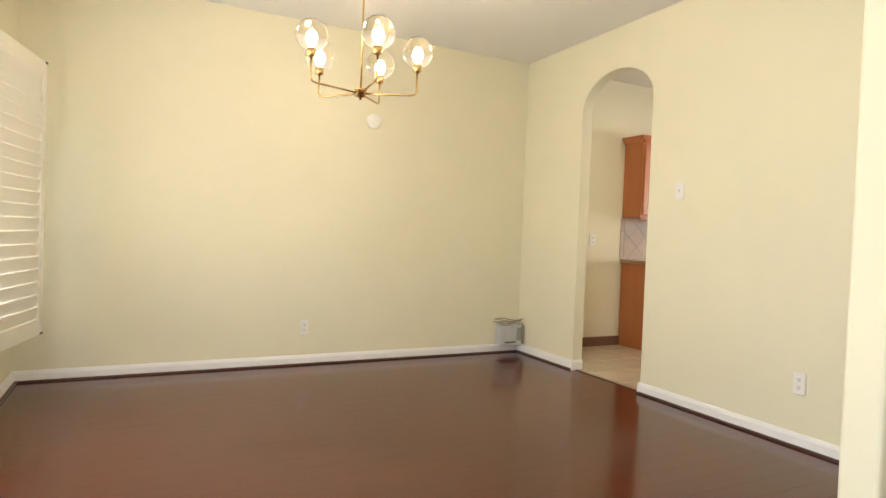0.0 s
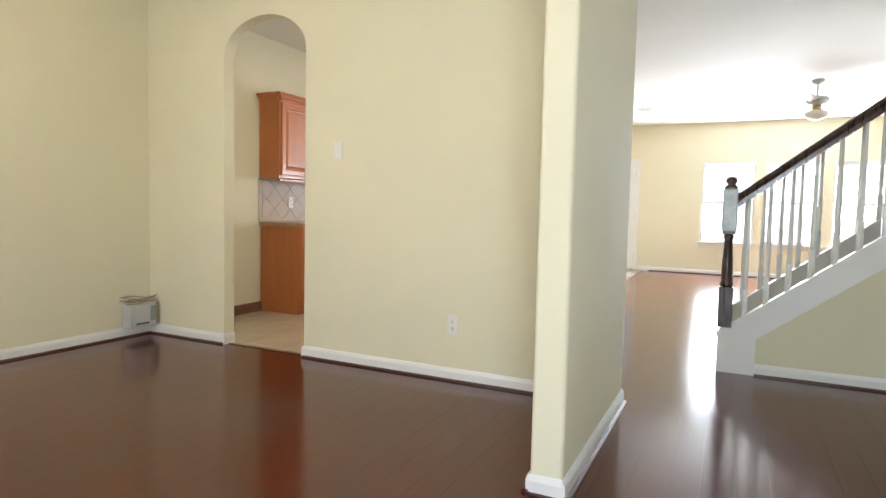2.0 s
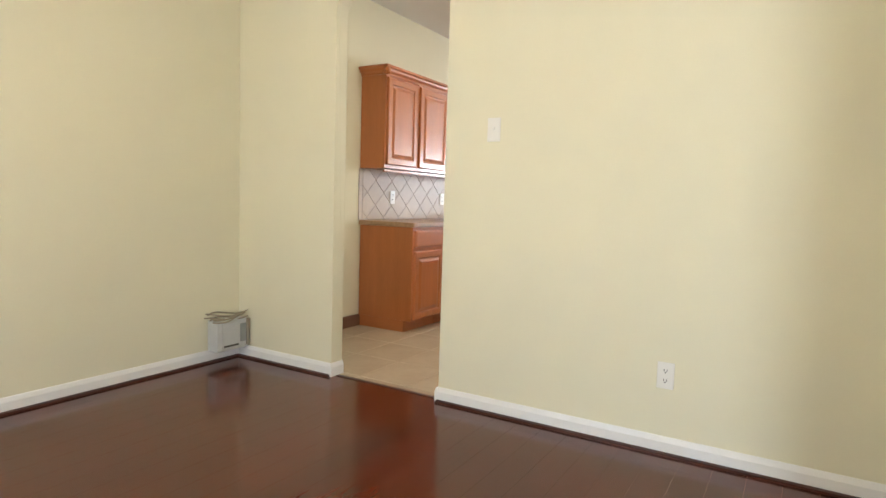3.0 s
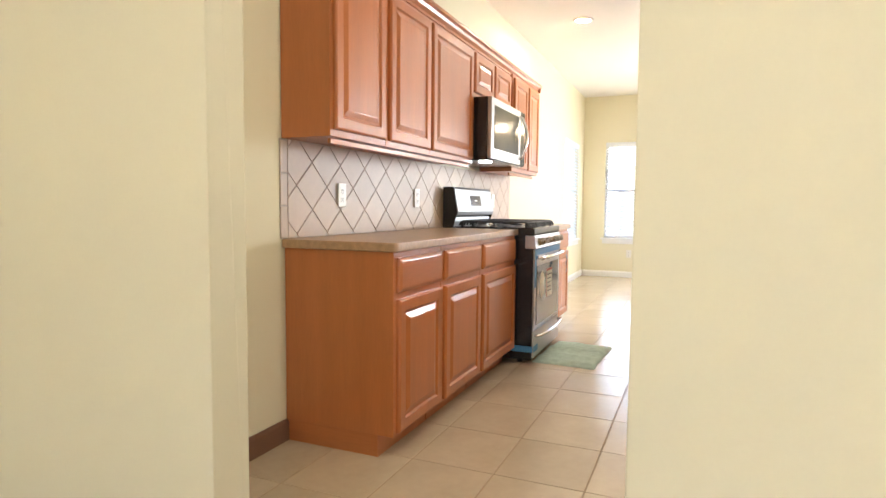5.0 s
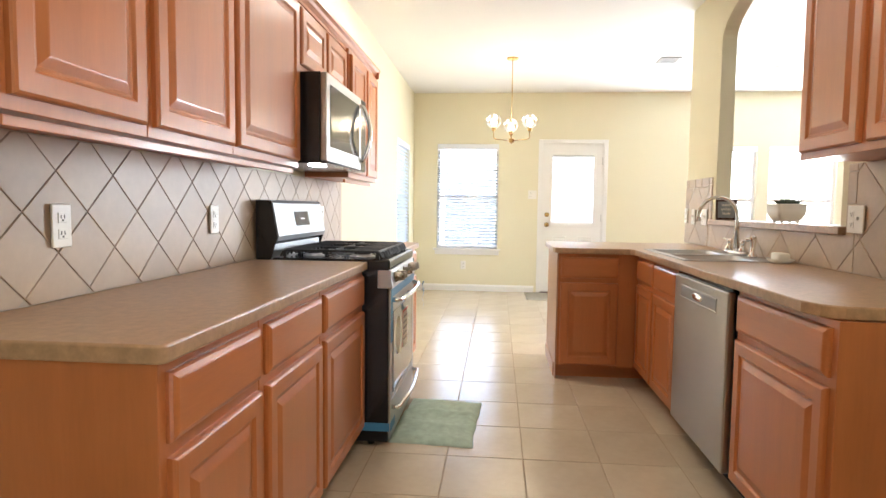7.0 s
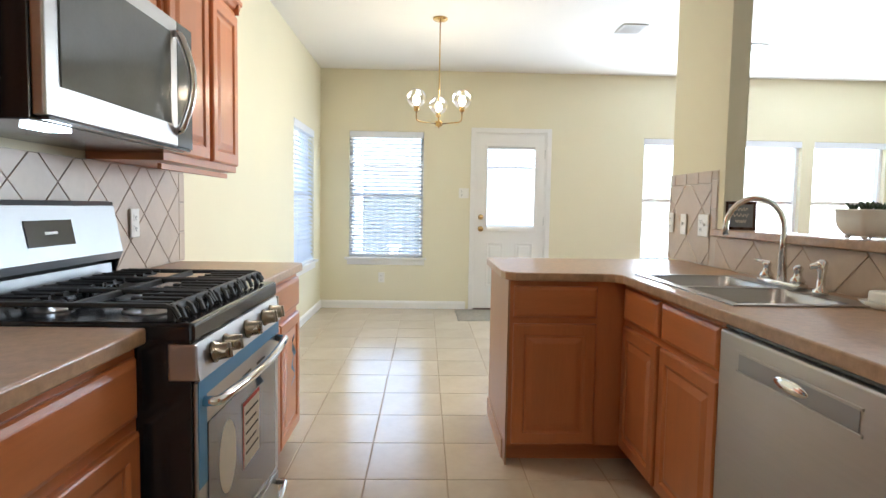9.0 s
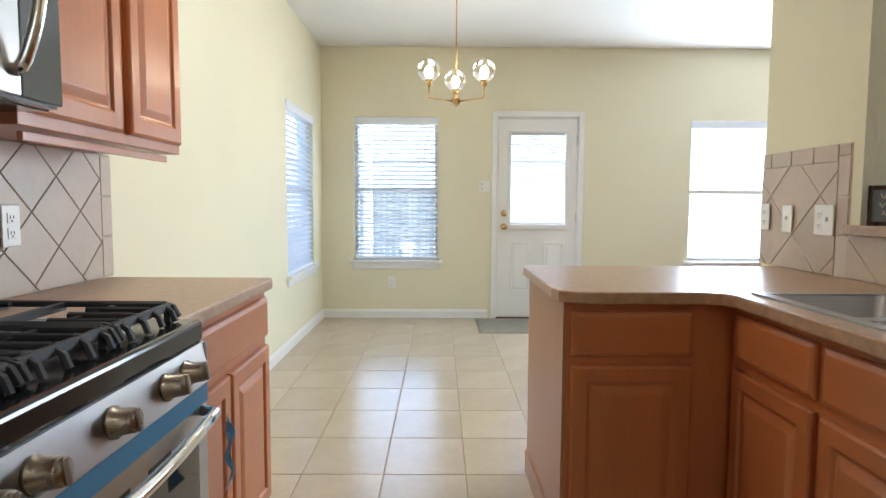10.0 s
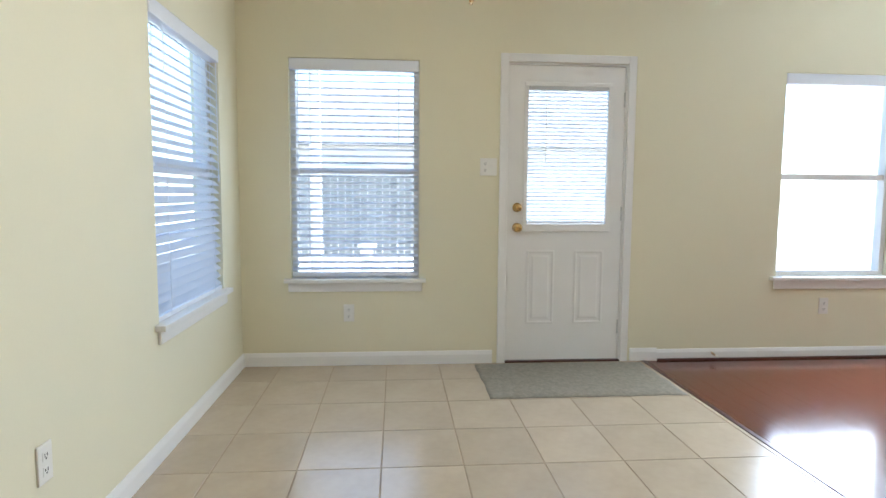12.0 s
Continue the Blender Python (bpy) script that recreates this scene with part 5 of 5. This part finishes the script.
part("base", box(X1 + 2.90, X1 + 3.10, 4.68, 4.88, -0.12, 0.02, 0.006), TRIM, po)
gb = thing("garden_pedestal", (X1 + 4.2, 4.25, -0.12), "white round garden pedestal on the patio", "pedestal")
part("column", lathe(bmesh.new(), [(0.14, 0), (0.14, 0.05), (0.09, 0.09), (0.08, 0.52), (0.13, 0.57), (0.13, 0.62), (0.02, 0.63)], (X1 + 4.2, 4.25, -0.12)), CERAMIC, gb, "", True)
# unseen slab, added so its eaves keep the sun off the windows
roof = single("roof", box(X0 - 0.7, X1 + 0.7, Y0 - 0.7, Y1 + 0.7, H + 0.14, H + 0.30), SHINGLE, "unseen roof slab added to shade the house and its windows", "roof", "structure")

# ---- floors: pieces last ----
floor = tagged(new("floor"), "glossy red-brown laminate and beige tile floor", "floor", "", "structure")
sub = box(X0, X1 + 0.16, Y0, Y1, -0.20, 0.0022)
part("subfloor", sub, GROUT, floor, "grout and underlay")


PW, PL = 0.127, 1.22
wood_meshes = {}
far_wood = bmesh.new()


def plank_mesh(l, w):
    key = (round(l, 3), round(w, 3))
    if key not in wood_meshes:
        bm = bmesh.new()
        prism(bm, [(0, 0.0006), (0.0006, 0), (l - 0.0006, 0), (l, 0.0006), (l, w - 0.0006), (l - 0.0006, w), (0.0006, w), (0, w - 0.0006)], "z", -0.004, 0.004)
        wood_meshes[key] = mesh_from("plank", bm, PLANK)
    return wood_meshes[key]


count = 0
for x0, x1, y0, y1 in ((X0, AX0 + 0.03, 1.15, Y1), (SX0 + 0.03, X1, Y0, 1.15), (AX1, X1, 1.15, PY0), (PX1, X1, PY0, WOODY)):
    row = 0
    y = y0
    while y < y1 - 0.004:
        w = min(PW, y1 - y)
        x = x0 - [0.0, 0.55, 0.95, 0.28][row % 4]
        while x < x1:
            a, b = max(x, x0), min(x + PL, x1)
            if b - a > 0.03:
                if a < 6.0 and y > -1.2 and count < 298:
                    ob = new("plank", plank_mesh(b - a, w - 0.0008))
                    ob.location = (a, y, 0)
                    ob.parent = floor
                    count += 1
                else:
                    add_box(far_wood, a, b - 0.0006, y, y + w - 0.0008, -0.004, 0.004)
            x += PL
        y += w
        row += 1
tagged(part("planks", far_wood, PLANK, floor, "red-brown laminate planks"), kind="stuff")

TPX, TPY = 0.4045, 0.357
tile_meshes = {}


def tile_mesh(l, w):
    key = (round(l, 3), round(w, 3))
    if key not in tile_meshes:
        bm = bmesh.new()
        q = 0.002
        rings = []
        for s, z in ((0, -0.003), (0, 0.0035), (q, 0.0050)):
            rings.append([bm.verts.new(p) for p in ((s, s, z), (l - s, s, z), (l - s, w - s, z), (s, w - s, z))])
        for a, b in zip(rings, rings[1:]):
            for k in range(4):
                bm.faces.new((a[k], a[(k + 1) % 4], b[(k + 1) % 4], b[k]))
        bm.faces.new(rings[-1])
        tile_meshes[key] = mesh_from("tile", bm, TILE)
    return tile_meshes[key]


for x0, x1, y0, y1, ox, oy in ((AX0 + 0.045, X1, WOODY + 0.01, Y1, 6.77, 3.567), (X0, SX0 - 0.02, Y0, 1.13, 1.82, 1.13)):
    i0, j0 = math.floor((x0 - ox) / TPX), math.floor((y0 - oy) / TPY)
    for i in range(i0, i0 + 40):
        for j in range(j0, j0 + 24):
            a, b = max(ox + i * TPX, x0), min(ox + (i + 1) * TPX, x1)
            c, d = max(oy + j * TPY, y0), min(oy + (j + 1) * TPY, y1)
            if b - a < 0.02 or d - c < 0.02:
                continue
            ob = new("tile", tile_mesh(b - a - 0.0045, d - c - 0.0045))
            ob.location = (a + 0.00225, c + 0.00225, 0)
            ob.parent = floor
for nm, bm in (("trim", box(PX1, X1 - 0.002, WOODY - 0.016, WOODY + 0.012, 0.0, 0.008, 0.003)), ("trim", box(SX0 - 0.022, SX0 + 0.032, Y0, 1.10, 0.0, 0.010, 0.004)),
               ("trim", box(X0, SX0 - 0.03, 1.103, 1.16, 0.0, 0.010, 0.004)), ("trim", box(AX0 + 0.024, AX0 + 0.05, AY0 + 0.015, AY1 - 0.015, 0.0, 0.008, 0.003))):
    single(nm, bm, SHOE, "dark brown floor transition strip", "trim", "structure")

# splash-back tiles
bn = tagged(new("backsplash_north"), "greige diamond-laid tile backsplash behind the worktop", "backsplash", "", "structure")
part("grout_bed", box(4.262, 7.66, Y1 - 0.003, Y1 - 0.0005, 0.912, 1.349), GROUT2, bn)
strip(bn, Y1 - 0.003, -1, 4.264, 4.309, 0.914, 1.343, True, 0.143)
diamonds(bn, Y1 - 0.003, -1, 4.314, 7.59, 0.914, 1.348, 4.255, 1.150, 0.238, 0.220)
strip(bn, Y1 - 0.003, -1, 7.594, 7.657, 0.914, 1.343, True, 0.143)
bs = tagged(new("backsplash_south"), "greige diamond-laid tile backsplash behind the sink", "backsplash", "", "structure")
for a, b, u, v in ((4.95, OX0 - 0.055, 0.912, 1.385), (OX0 - 0.055, OX1 + 0.055, 0.912, 1.073), (OX1 + 0.055, PX1, 0.912, 1.415)):
    part("grout_bed", box(a, b, PY1 + 0.0005, PY1 + 0.003, u, v), GROUT3, bs)
diamonds(bs, PY1 + 0.003, 1, 4.95, OX0 - 0.125, 0.914, 1.384, 5.715, 1.06, 0.352, 0.326)
strip(bs, PY1 + 0.003, 1, OX0 - 0.120, OX0 - 0.057, 1.065, 1.384, True, 0.143)
diamonds(bs, PY1 + 0.003, 1, OX0 - 0.120, OX1 + 0.055, 0.914, 1.071, 5.715, 1.06, 0.352, 0.326)
diamonds(bs, PY1 + 0.003, 1, OX1 + 0.125, PX1, 0.914, 1.345, 5.715, 1.06, 0.352, 0.326)
strip(bs, PY1 + 0.003, 1, OX1 + 0.059, OX1 + 0.121, 1.065, 1.413, True, 0.15)
strip(bs, PY1 + 0.003, 1, OX1 + 0.125, PX1, 1.350, 1.413, False, 0.152)
